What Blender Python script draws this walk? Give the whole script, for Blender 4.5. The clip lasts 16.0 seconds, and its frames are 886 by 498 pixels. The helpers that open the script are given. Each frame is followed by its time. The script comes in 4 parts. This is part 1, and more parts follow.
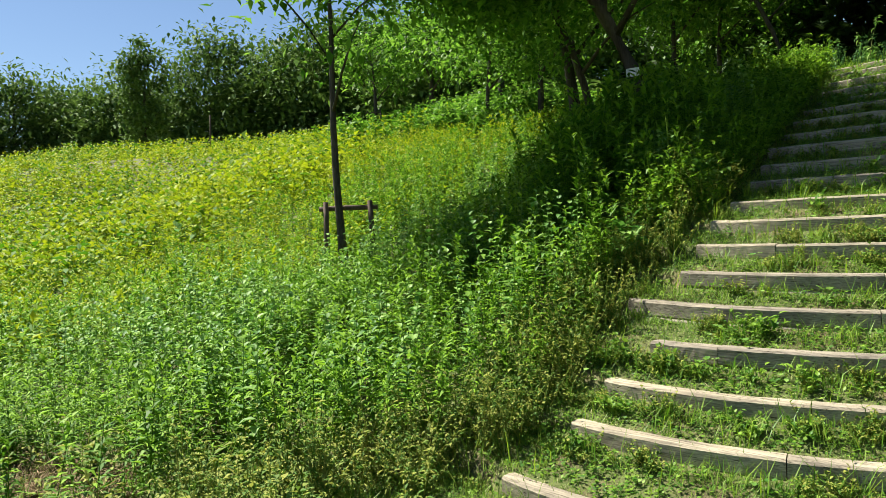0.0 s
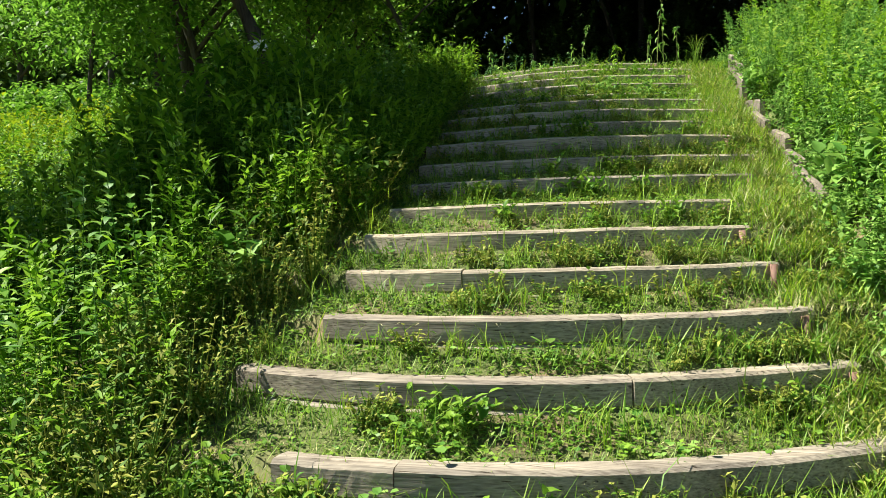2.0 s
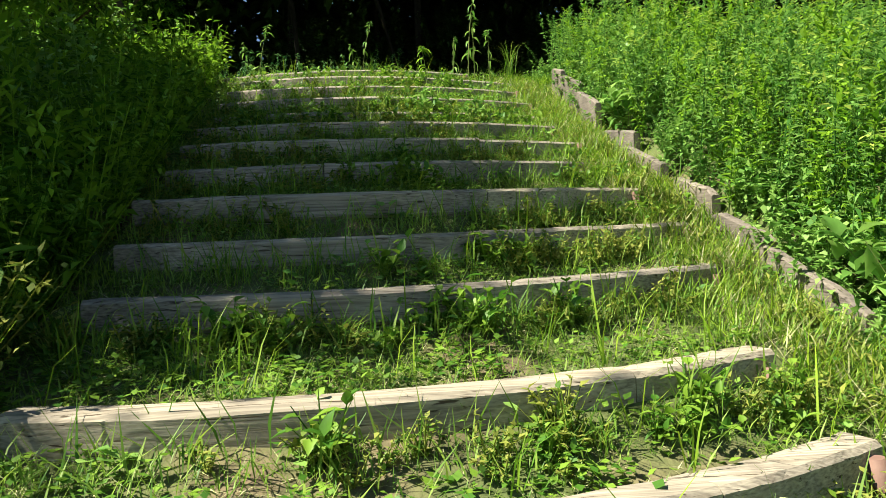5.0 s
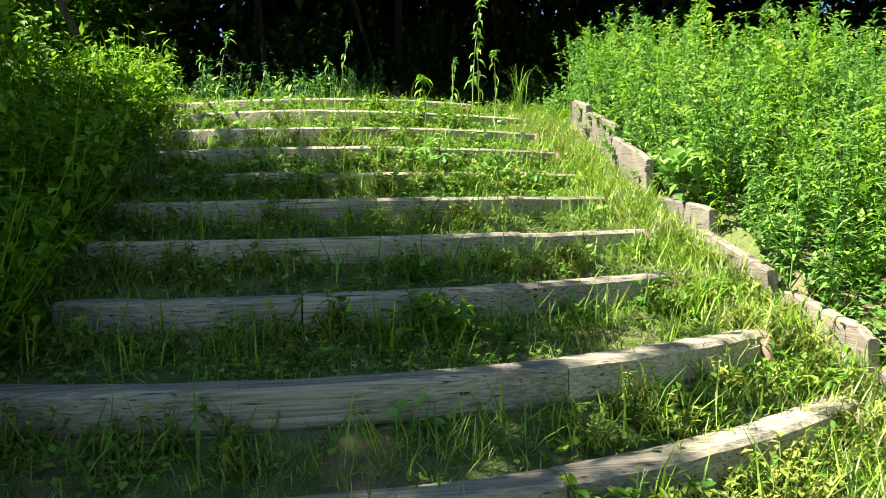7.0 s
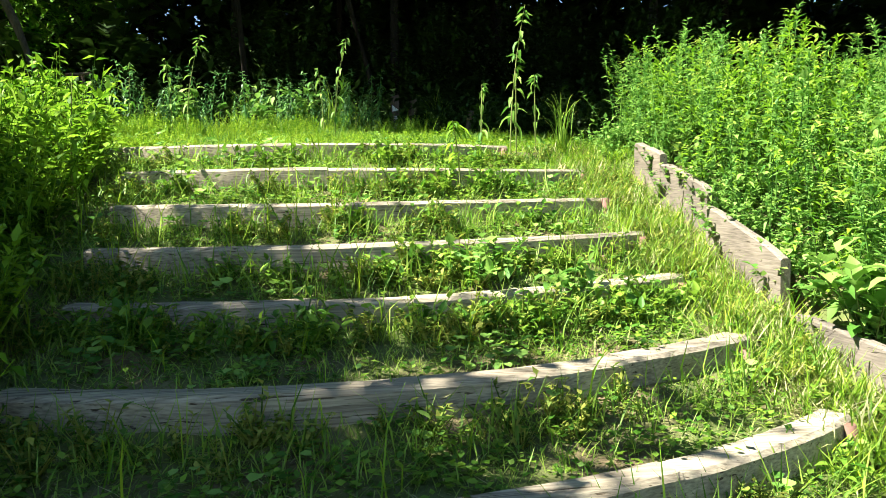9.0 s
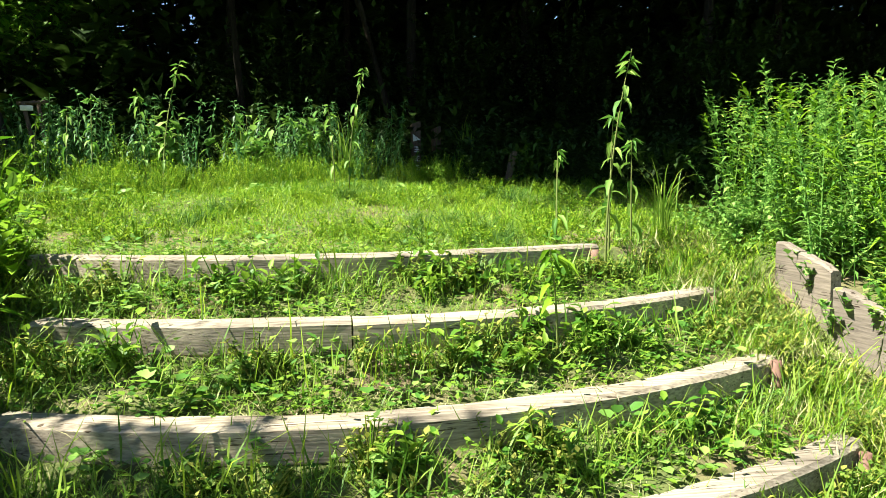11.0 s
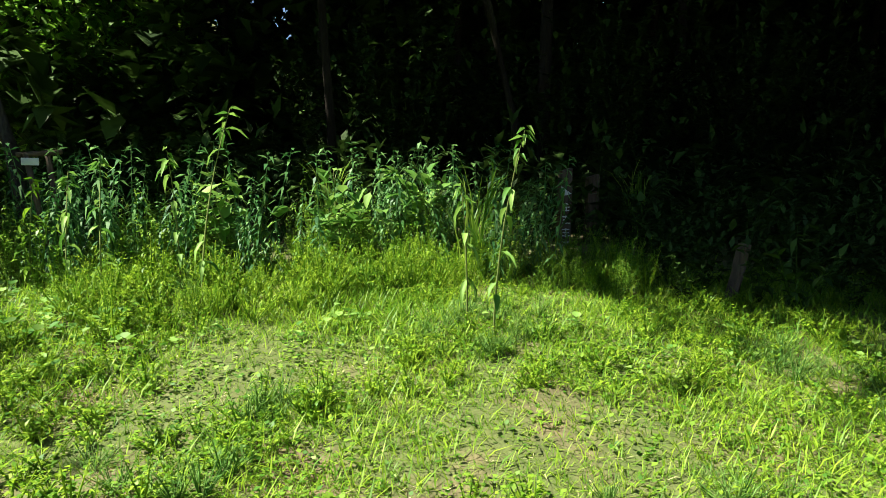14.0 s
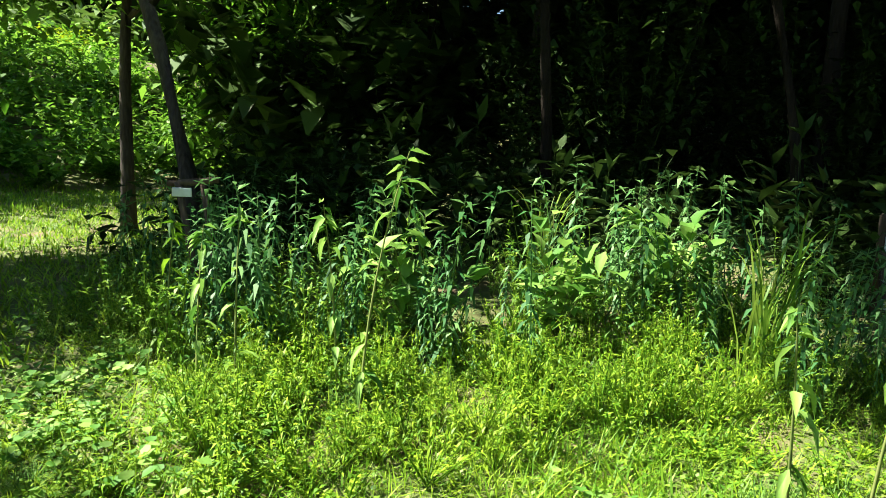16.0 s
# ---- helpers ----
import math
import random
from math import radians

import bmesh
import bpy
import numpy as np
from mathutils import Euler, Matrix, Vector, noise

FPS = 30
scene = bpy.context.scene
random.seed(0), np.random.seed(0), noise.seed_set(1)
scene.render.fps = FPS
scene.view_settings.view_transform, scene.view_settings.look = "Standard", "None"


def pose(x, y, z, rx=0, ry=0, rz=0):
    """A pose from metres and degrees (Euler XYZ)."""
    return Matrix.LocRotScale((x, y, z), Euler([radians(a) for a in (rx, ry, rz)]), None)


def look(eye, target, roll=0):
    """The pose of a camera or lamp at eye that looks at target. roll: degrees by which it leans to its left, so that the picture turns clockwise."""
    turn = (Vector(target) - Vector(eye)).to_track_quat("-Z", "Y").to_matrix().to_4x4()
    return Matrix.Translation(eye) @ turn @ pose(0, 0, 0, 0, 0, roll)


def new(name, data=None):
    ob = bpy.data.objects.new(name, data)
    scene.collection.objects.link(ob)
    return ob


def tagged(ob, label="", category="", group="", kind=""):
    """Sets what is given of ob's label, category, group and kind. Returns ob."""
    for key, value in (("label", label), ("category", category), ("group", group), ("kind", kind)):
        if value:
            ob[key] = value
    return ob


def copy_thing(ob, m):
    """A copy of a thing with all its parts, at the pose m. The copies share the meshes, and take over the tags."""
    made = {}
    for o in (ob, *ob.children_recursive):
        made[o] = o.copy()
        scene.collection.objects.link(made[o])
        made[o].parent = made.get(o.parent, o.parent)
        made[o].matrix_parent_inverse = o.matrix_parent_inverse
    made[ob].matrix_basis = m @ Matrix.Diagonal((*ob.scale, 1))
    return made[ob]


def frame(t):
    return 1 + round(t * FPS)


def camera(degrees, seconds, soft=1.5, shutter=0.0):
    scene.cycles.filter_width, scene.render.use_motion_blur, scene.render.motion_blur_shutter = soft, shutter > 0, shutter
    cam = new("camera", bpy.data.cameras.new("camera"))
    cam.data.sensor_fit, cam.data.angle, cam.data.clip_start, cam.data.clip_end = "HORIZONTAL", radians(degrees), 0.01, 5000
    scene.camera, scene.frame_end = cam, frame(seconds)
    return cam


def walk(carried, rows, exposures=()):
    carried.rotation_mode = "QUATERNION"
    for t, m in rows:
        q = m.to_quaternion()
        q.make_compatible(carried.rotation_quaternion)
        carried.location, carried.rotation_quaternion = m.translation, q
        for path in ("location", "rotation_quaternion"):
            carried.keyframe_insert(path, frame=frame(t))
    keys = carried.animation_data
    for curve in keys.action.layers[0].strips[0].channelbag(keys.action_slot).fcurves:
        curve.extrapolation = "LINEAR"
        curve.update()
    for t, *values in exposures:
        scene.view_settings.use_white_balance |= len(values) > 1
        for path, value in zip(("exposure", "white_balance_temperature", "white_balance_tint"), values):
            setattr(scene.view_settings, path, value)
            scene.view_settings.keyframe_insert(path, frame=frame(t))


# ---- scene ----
cam = camera(63.86, 16.0, soft=0.6)
walk(cam, [
    (0.0, pose(1.867, -2.792, 1.406, 87.90, 2.48, 43.31)),
    (0.5, pose(1.468, -2.250, 1.366, 87.96, 2.21, 37.58)),
    (1.0, pose(1.141, -1.716, 1.347, 87.98, 1.93, 29.97)),
    (1.5, pose(0.963, -1.183, 1.327, 88.02, 1.33, 22.19)),
    (2.0, pose(0.820, -0.630, 1.343, 88.42, 1.54, 14.58)),
    (2.5, pose(0.676, -0.132, 1.343, 88.56, 1.78, 7.69)),
    (3.0, pose(0.529, 0.335, 1.399, 88.59, 1.57, 2.97)),
    (3.5, pose(0.390, 0.780, 1.527, 88.36, 1.36, -0.34)),
    (4.0, pose(0.322, 1.168, 1.640, 88.43, 1.86, -2.54)),
    (6.5, pose(0.215, 2.888, 2.298, 88.25, 1.49, -6.94)),
    (7.0, pose(0.158, 3.188, 2.468, 87.67, 1.31, -7.67)),
    (7.5, pose(0.120, 3.525, 2.627, 87.12, 1.07, -8.03)),
    (8.0, pose(0.097, 3.866, 2.768, 86.69, 1.08, -8.56)),
    (10.5, pose(-0.020, 5.626, 3.578, 85.65, 0.92, -9.33)),
    (11.0, pose(-0.022, 6.005, 3.712, 85.39, 0.51, -9.04)),
    (11.5, pose(0.003, 6.376, 3.852, 85.25, 0.41, -9.26)),
    (12.0, pose(0.015, 6.742, 4.013, 85.10, 0.27, -8.80)),
    (12.5, pose(-0.013, 7.124, 4.126, 84.47, 0.04, -6.99)),
    (13.0, pose(-0.045, 7.505, 4.216, 84.50, -0.38, -6.50)),
    (13.5, pose(-0.113, 7.904, 4.303, 84.35, -0.53, -4.05)),
    (14.0, pose(-0.204, 8.269, 4.407, 84.17, -0.72, -1.74)),
    (14.5, pose(-0.238, 8.625, 4.493, 83.63, -1.01, 1.91)),
    (15.0, pose(-0.306, 8.956, 4.573, 83.08, -1.60, 4.95)),
    (15.5, pose(-0.374, 9.275, 4.667, 82.33, -1.84, 8.88)),
    (16.0, pose(-0.465, 9.613, 4.753, 81.51, -2.01, 14.41)),
], exposures=[(0.0, 1.25), (2.0, 1.4), (4.0, 1.2), (6.5, 1.9), (8.0, 2.2), (10.5, 2.0), (11.5, 1.7), (13.0, 1.4), (14.5, 1.75), (16.0, 2.05)])

# ---- light: summer sun, high, from the meadow side ----
SUN = Vector((-0.57, -0.04, 0.82)).normalized()
world = bpy.data.worlds.new("sky")
scene.world = world
world.use_nodes = True
sky = world.node_tree.nodes.new("ShaderNodeTexSky")
sky.sky_type, sky.sun_disc = "NISHITA", False
sky.dust_density, sky.ozone_density = 0.25, 4.2
sky.sun_elevation = math.asin(SUN.z)
sky.sun_rotation = math.atan2(SUN.x, SUN.y)
world.node_tree.links.new(sky.outputs[0], world.node_tree.nodes["Background"].inputs[0])
world.node_tree.nodes["Background"].inputs[1].default_value = 0.05
sun_data = bpy.data.lights.new("sun", "SUN")
sun_data.energy, sun_data.angle, sun_data.color = 5.0, radians(0.6), (1.0, 0.95, 0.86)
sun = new("sun", sun_data)
sun.matrix_world = look(SUN * 60, (0, 0, 0))


# ---- materials ----
def node_material(name, low, high, scale=6.0, rough=0.8, bump=0.3, through_light=0.0, island=0.0, spot=None, stretch=None, detail=6.0, metal=0.0, gloss=0.3):
    """Two-scale mottled surface; island: how far single leaves or pieces differ; through_light: share that shines through."""
    m = bpy.data.materials.new(name)
    m.use_nodes = True
    n, l = m.node_tree.nodes, m.node_tree.links
    b = n["Principled BSDF"]
    b.inputs["Roughness"].default_value = rough
    b.inputs["Metallic"].default_value = metal
    b.inputs["Specular IOR Level"].default_value = gloss
    co = n.new("ShaderNodeTexCoord").outputs["Object"]
    if stretch:
        mp = n.new("ShaderNodeMapping")
        mp.inputs["Scale"].default_value = stretch
        l.new(co, mp.inputs[0])
        co = mp.outputs[0]
    fine, coarse = n.new("ShaderNodeTexNoise"), n.new("ShaderNodeTexNoise")
    for t, s in ((fine, scale), (coarse, scale * 0.13)):
        t.inputs["Scale"].default_value, t.inputs["Detail"].default_value = s, detail
        l.new(co, t.inputs["Vector"])
    add = n.new("ShaderNodeMath")
    add.operation = "MULTIPLY_ADD"
    l.new(fine.outputs[0], add.inputs[0])
    add.inputs[1].default_value = 0.5
    half = n.new("ShaderNodeMath")
    half.operation = "MULTIPLY"
    half.inputs[1].default_value = 0.5
    l.new(coarse.outputs[0], half.inputs[0])
    l.new(half.outputs[0], add.inputs[2])
    value = add.outputs[0]
    if island:
        geo = n.new("ShaderNodeNewGeometry")
        r = n.new("ShaderNodeMath")
        r.operation = "MULTIPLY_ADD"
        l.new(geo.outputs["Random Per Island"], r.inputs[0])
        r.inputs[1].default_value = island
        l.new(value, r.inputs[2])
        s = n.new("ShaderNodeMath")
        s.operation = "SUBTRACT"
        l.new(r.outputs[0], s.inputs[0])
        s.inputs[1].default_value = island / 2
        value = s.outputs[0]
    ramp = n.new("ShaderNodeValToRGB")
    ramp.color_ramp.elements[0].position, ramp.color_ramp.elements[1].position = 0.32, 0.68
    ramp.color_ramp.elements[0].color, ramp.color_ramp.elements[1].color = (*low, 1), (*high, 1)
    l.new(value, ramp.inputs[0])
    colour = ramp.outputs[0]
    if spot:
        big = n.new("ShaderNodeTexNoise")
        big.inputs["Scale"].default_value, big.inputs["Detail"].default_value = spot[1], 9
        l.new(n.new("ShaderNodeTexCoord").outputs["Object"], big.inputs["Vector"])
        sr = n.new("ShaderNodeValToRGB")
        sr.color_ramp.elements[0].position, sr.color_ramp.elements[1].position = spot[2], spot[2] + 0.2
        sr.color_ramp.elements[1].color = (0.7, 0.7, 0.7, 1)
        l.new(big.outputs[0], sr.inputs[0])
        mix = n.new("ShaderNodeMixRGB")
        mix.inputs[2].default_value = (*spot[0], 1)
        l.new(sr.outputs[0], mix.inputs[0])
        l.new(colour, mix.inputs[1])
        colour = mix.outputs[0]
    l.new(colour, b.inputs["Base Color"])
    if bump:
        bp = n.new("ShaderNodeBump")
        bp.inputs["Strength"].default_value, bp.inputs["Distance"].default_value = bump, 0.02
        l.new(fine.outputs[0], bp.inputs["Height"])
        l.new(bp.outputs[0], b.inputs["Normal"])
    if through_light:
        tr = n.new("ShaderNodeBsdfTranslucent")
        l.new(colour, tr.inputs[0])
        ms = n.new("ShaderNodeMixShader")
        ms.inputs[0].default_value = through_light
        l.new(b.outputs[0], ms.inputs[1])
        l.new(tr.outputs[0], ms.inputs[2])
        l.new(ms.outputs[0], n["Material Output"].inputs[0])
    return m


def timber_material(name, low, high, along):
    """Weathered sawn wood: fine grain and dark drying cracks along one axis, grey and brown stains, each piece a little different."""
    m = bpy.data.materials.new(name)
    m.use_nodes = True
    n, l = m.node_tree.nodes, m.node_tree.links
    b = n["Principled BSDF"]
    b.inputs["Roughness"].default_value, b.inputs["Specular IOR Level"].default_value = 0.88, 0.2
    co, info = n.new("ShaderNodeTexCoord").outputs["Object"], n.new("ShaderNodeObjectInfo").outputs["Random"]

    def streaks(run, cross, detail):
        mp, t = n.new("ShaderNodeMapping"), n.new("ShaderNodeTexNoise")
        mp.inputs["Scale"].default_value = [run if i == along else cross for i in range(3)]
        t.noise_dimensions = "4D"
        t.inputs["Scale"].default_value, t.inputs["Detail"].default_value = 1.0, detail
        w = n.new("ShaderNodeMath")
        w.operation = "MULTIPLY"
        w.inputs[1].default_value = 37.0
        l.new(info, w.inputs[0])
        l.new(w.outputs[0], t.inputs["W"])
        l.new(co, mp.inputs[0])
        l.new(mp.outputs[0], t.inputs["Vector"])
        return t.outputs[0]

    def ramp(value, stops):
        r = n.new("ShaderNodeValToRGB")
        r.color_ramp.elements[0].position, r.color_ramp.elements[1].position = stops[0][0], stops[1][0]
        r.color_ramp.elements[0].color, r.color_ramp.elements[1].color = (*stops[0][1], 1), (*stops[1][1], 1)
        l.new(value, r.inputs[0])
        return r.outputs[0]

    def times(a, c, kind="MULTIPLY"):
        x = n.new("ShaderNodeMixRGB")
        x.blend_type = kind
        x.inputs[0].default_value = 1.0
        l.new(a, x.inputs[1])
        l.new(c, x.inputs[2])
        return x.outputs[0]

    grain, crack = streaks(2.2, 150, 4), streaks(2.4, 120, 2)
    colour = ramp(grain, ((0.3, low), (0.66, high)))
    colour = times(colour, ramp(crack, ((0.32, (0.25, 0.22, 0.19)), (0.37, (1, 1, 1)))))
    colour = times(colour, ramp(streaks(3.0, 5, 5), ((0.32, (0.62, 0.60, 0.58)), (0.66, (1.12, 1.08, 1.0)))))
    colour = times(colour, ramp(info, ((0.0, (0.82, 0.80, 0.80)), (1.0, (1.1, 1.06, 0.98)))))
    l.new(colour, b.inputs["Base Color"])
    bp = n.new("ShaderNodeBump")
    bp.inputs["Strength"].default_value, bp.inputs["Distance"].default_value = 0.35, 0.006
    l.new(times(ramp(grain, ((0.3, (0.3, 0.3, 0.3)), (0.7, (0.6, 0.6, 0.6)))), ramp(crack, ((0.32, (0, 0, 0)), (0.37, (1, 1, 1))))), bp.inputs["Height"])
    l.new(bp.outputs[0], b.inputs["Normal"])
    return m


SOIL = node_material("soil", (0.06, 0.048, 0.026), (0.25, 0.18, 0.10), 22, 0.95, 1.0, spot=((0.075, 0.125, 0.022), 2.6, 0.33))
TIMBER = timber_material("weathered_timber", (0.18, 0.162, 0.127), (0.475, 0.44, 0.355), 0)
EDGE = timber_material("edge_timber", (0.15, 0.135, 0.115), (0.27, 0.245, 0.21), 1)
PEG = node_material("red_peg", (0.14, 0.07, 0.05), (0.27, 0.17, 0.12), 12, 0.8, 0.4)
BARK = node_material("bark", (0.03, 0.024, 0.017), (0.10, 0.085, 0.065), 14, 0.95, 1.0, stretch=(3, 3, 0.6))
# darker copy of BARK: shade put into the colour of the wood's trunks
SHADED_BARK = node_material("shaded_bark", (0.010, 0.008, 0.006), (0.030, 0.026, 0.02), 14, 0.95, 1.0, stretch=(3, 3, 0.6), gloss=0.05)
POST = node_material("dark_stake", (0.05, 0.035, 0.025), (0.14, 0.10, 0.07), 12, 0.9, 0.7, stretch=(4, 4, 0.6))
WHITE = node_material("white_paint", (0.5, 0.52, 0.5), (0.8, 0.8, 0.78), 20, 0.6, 0.2)
WEED = node_material("weed_leaf", (0.068, 0.178, 0.008), (0.245, 0.435, 0.028), 1.1, 0.55, 0, 0.4, 0.7, gloss=0.18)
MEADOW = node_material("meadow_leaf", (0.07, 0.20, 0.008), (0.34, 0.41, 0.012), 0.42, 0.65, 0, 0.4, 0.5, gloss=0.2)
GRASS = node_material("grass_blade", (0.095, 0.22, 0.02), (0.27, 0.40, 0.055), 1.6, 0.5, 0, 0.4, 0.7, gloss=0.3)
LAWN = node_material("lawn_blade", (0.105, 0.245, 0.012), (0.30, 0.45, 0.028), 1.6, 0.5, 0, 0.4, 0.7, gloss=0.3)
STRAW = node_material("clippings", (0.21, 0.23, 0.075), (0.50, 0.48, 0.23), 3.0, 0.8, 0, 0.2, 0.6)
DEAD = node_material("dead_brush", (0.16, 0.11, 0.05), (0.40, 0.30, 0.16), 3.0, 0.85, 0, 0.2, 0.7)
DRY = node_material("dry_weed", (0.09, 0.19, 0.02), (0.32, 0.35, 0.06), 2.0, 0.7, 0, 0.35, 0.8)
COVER = node_material("low_leaf", (0.065, 0.18, 0.015), (0.22, 0.37, 0.035), 2.5, 0.5, 0, 0.35, 0.7, gloss=0.3)
BRIGHT_LEAF = node_material("bright_leaf", (0.065, 0.18, 0.012), (0.21, 0.40, 0.04), 0.8, 0.55, 0, 0.5, 0.6, gloss=0.25)
# foliage of the wood, colour lowered to paint its shade in
SHADED_LEAF = node_material("shaded_leaf", (0.016, 0.038, 0.007), (0.050, 0.098, 0.017), 0.8, 0.6, 0, 0.15, 0.5, gloss=0.15)
FAR_LEAF = node_material("far_leaf", (0.06, 0.125, 0.018), (0.16, 0.26, 0.05), 0.3, 0.8, 0, 0.25, 0.5)
STEM = node_material("weed_stem", (0.10, 0.15, 0.03), (0.24, 0.26, 0.08), 6, 0.7, 0.2)
PALE = node_material("pale_leaf", (0.085, 0.22, 0.03), (0.27, 0.45, 0.09), 2.0, 0.55, 0, 0.35, 0.7, gloss=0.25)
BLUE_GRASS = node_material("bluish_grass", (0.08, 0.20, 0.03), (0.22, 0.37, 0.08), 2.0, 0.6, 0, 0.35, 0.6, gloss=0.2)
YELLOW = node_material("yellow_leaf", (0.17, 0.34, 0.03), (0.38, 0.50, 0.08), 2.0, 0.6, 0, 0.35, 0.5)
TEAL = node_material("bluish_leaf", (0.04, 0.14, 0.035), (0.15, 0.31, 0.09), 2.0, 0.5, 0, 0.3, 0.6, gloss=0.25)
BANK_LEAF = node_material("bank_leaf", (0.055, 0.165, 0.022), (0.20, 0.39, 0.075), 1.6, 0.5, 0, 0.38, 0.7, gloss=0.3)

# ---- plan of the hillside ----
BOW, MID = 0.184, 0.012
YS = [0.14, 0.734, 1.158, 1.592, 2.061, 2.385, 2.777, 3.107, 3.519, 4.247, 4.696, 5.044, 5.557, 6.01, 6.488, 7.08, 7.472, 7.894, 8.393, 8.939]
ZS = [0, 0.178, 0.356, 0.55, 0.75, 0.952, 1.141, 1.321, 1.481, 1.679, 1.853, 2.044, 2.227, 2.406, 2.577, 2.743, 2.92, 3.098, 3.277, 3.457]
LEFT, RIGHT = -1.0, 1.7
PY = [-200, -20, -0.6, 0.0, 8.94, 10.2, 11.5, 13, 16, 24, 40, 90, 5000]
PZ = [-0.6, -0.4, -0.14, -0.06, 3.42, 3.53, 3.70, 3.83, 3.98, 5.0, 9.0, 16, 16]
# beside the flight the slope lies lower, and far out it climbs to a ridge
AY, AZ = [-200, -3, 0, 3.3, 10, 12, 20, 30, 60, 5000], [-0.6, -0.16, -0.1, 0.5, 3.1, 3.55, 3.72, 3.9, 5.2, 5.2]
BY, BZ = [-200, -3, 0, 3.3, 10.4, 20, 25, 32, 60, 5000], [-1.2, -0.3, -0.1, 0.5, 2.9, 5.5, 6.6, 7.3, 7.6, 7.6]


def smooth(v, a, b):
    t = np.clip((np.asarray(v, float) - a) / (b - a), 0, 1)
    return t * t * (3 - 2 * t)


def terrace(yy):
    """Height of the trodden treads along the bowed line of the steps."""
    yy = np.asarray(yy, float)
    k = np.searchsorted(np.array(YS), yy - 0.05) - 1
    ys, zs = np.array(YS + [12.5]), np.array(ZS + [3.78])
    kk = np.clip(k, 0, 19)
    f = np.clip((yy - ys[kk]) / (ys[kk + 1] - ys[kk]), 0, 1)
    z = zs[kk] - 0.03 + 0.105 * f * f
    z = np.where(kk == 19, np.interp(yy, [8.94, 9.2, 10.2, 11.5, 12.5], [3.42, 3.43, 3.53, 3.70, 3.78]), z)
    return np.where(k < 0, -0.13, z)


def gz(x, y):
    """Height of the ground."""
    x, y = np.asarray(x, float), np.asarray(y, float)
    d = np.clip(x - MID, -1.9, 2.2)
    yy = y - BOW * d * d * smooth(y, -2.0, 0.5) * (1 - smooth(y, 9.6, 12))
    slope = np.interp(yy, PY, PZ)
    near, far = np.interp(y, AY, AZ), np.interp(y, BY, BZ)
    side = smooth(-x, 1.6, 5.0)
    out = smooth(-x, 9, 19)
    slope = slope * (1 - side) + (near * (1 - out) + far * out) * side
    slope = slope + 2.8 * smooth(-x, 18, 50) * smooth(y, -2, 10) * (1 - smooth(y, 12, 24))
    slope = slope + 11 * np.exp(-((x + 26) / 22) ** 2 - ((y - 72) / 18) ** 2)
    slope = slope + 0.05 * np.sin(x * 0.9 + 1) * np.sin(y * 0.7) * smooth(np.abs(x - 0.3), 2.2, 4)
    bank = 0.2 * smooth(x, RIGHT + 0.33, RIGHT + 0.5) * smooth(y, 0.3, 1.2) * (1 - smooth(y, 9.0, 10.2))
    inside = smooth(x, LEFT - 0.35, LEFT - 0.1) * (1 - smooth(x, RIGHT + 0.12, RIGHT + 0.26))
    return slope * (1 - inside) + terrace(yy) * inside * (y < 12.5) + np.where(y < 12.5, 0, slope * inside) + bank


def fine_mesh(name, verts, faces, material=None, smooth_shade=False):
    """A mesh from arrays, faces all of one size."""
    me = bpy.data.meshes.new(name)
    verts, faces = np.asarray(verts, np.float32), np.asarray(faces, np.int32)
    nf, k = faces.shape
    me.vertices.add(len(verts))
    me.vertices.foreach_set("co", verts.ravel())
    me.loops.add(nf * k)
    me.loops.foreach_set("vertex_index", faces.ravel())
    me.polygons.add(nf)
    me.polygons.foreach_set("loop_start", np.arange(0, nf * k, k, dtype=np.int32))
    me.polygons.foreach_set("loop_total", np.full(nf, k, np.int32))
    if smooth_shade:
        me.polygons.foreach_set("use_smooth", np.ones(nf, bool))
    me.update(calc_edges=True)
    if material:
        me.materials.append(material)
    return me


def grid_faces(nx, ny):
    i = np.arange(nx - 1)[None, :] + nx * np.arange(ny - 1)[:, None]
    i = i.ravel()
    return np.stack([i, i + 1, i + nx + 1, i + nx], 1)


def steps_between(a, b, n):
    return list(np.linspace(a, b, n, endpoint=False))


gx = steps_between(-3000, -200, 6) + steps_between(-200, -40, 12) + steps_between(-40, -6, 40) + steps_between(-6, -1.6, 26) + steps_between(-1.6, 2.4, 56) + steps_between(2.4, 8, 20) + steps_between(8, 40, 16) + steps_between(40, 200, 12) + steps_between(200, 3001, 6) + [3001]
gy = steps_between(-3000, -200, 6) + steps_between(-200, -20, 12) + steps_between(-20, -1, 40) + steps_between(-1, 11, 260) + steps_between(11, 30, 60) + steps_between(30, 100, 30) + steps_between(100, 3001, 10) + [3001]
mx, my = np.meshgrid(gx, gy)
mz = gz(mx, my)
rough_up = np.array([noise.noise((a * 2.3, b * 2.3, 0.4)) + 0.6 * noise.noise((a * 6.1, b * 6.1, 3)) if abs(a) < 12 and -6 < b < 20 else 0.0 for a, b in zip(mx.ravel(), my.ravel())])
ground = new("ground", fine_mesh("ground", np.stack([mx.ravel(), my.ravel(), mz.ravel() + 0.018 * rough_up], 1), grid_faces(len(gx), len(gy)), SOIL, True))
tagged(ground, "grassy hillside ground of trodden brown soil", "ground", kind="structure")


# ---- builders ----
def part(name, bm, material, parent, label=""):
    me = bpy.data.meshes.new(name)
    bm.to_mesh(me)
    bm.free()
    me.materials.append(material)
    ob = new(name, me)
    ob.parent = parent
    return tagged(ob, label)


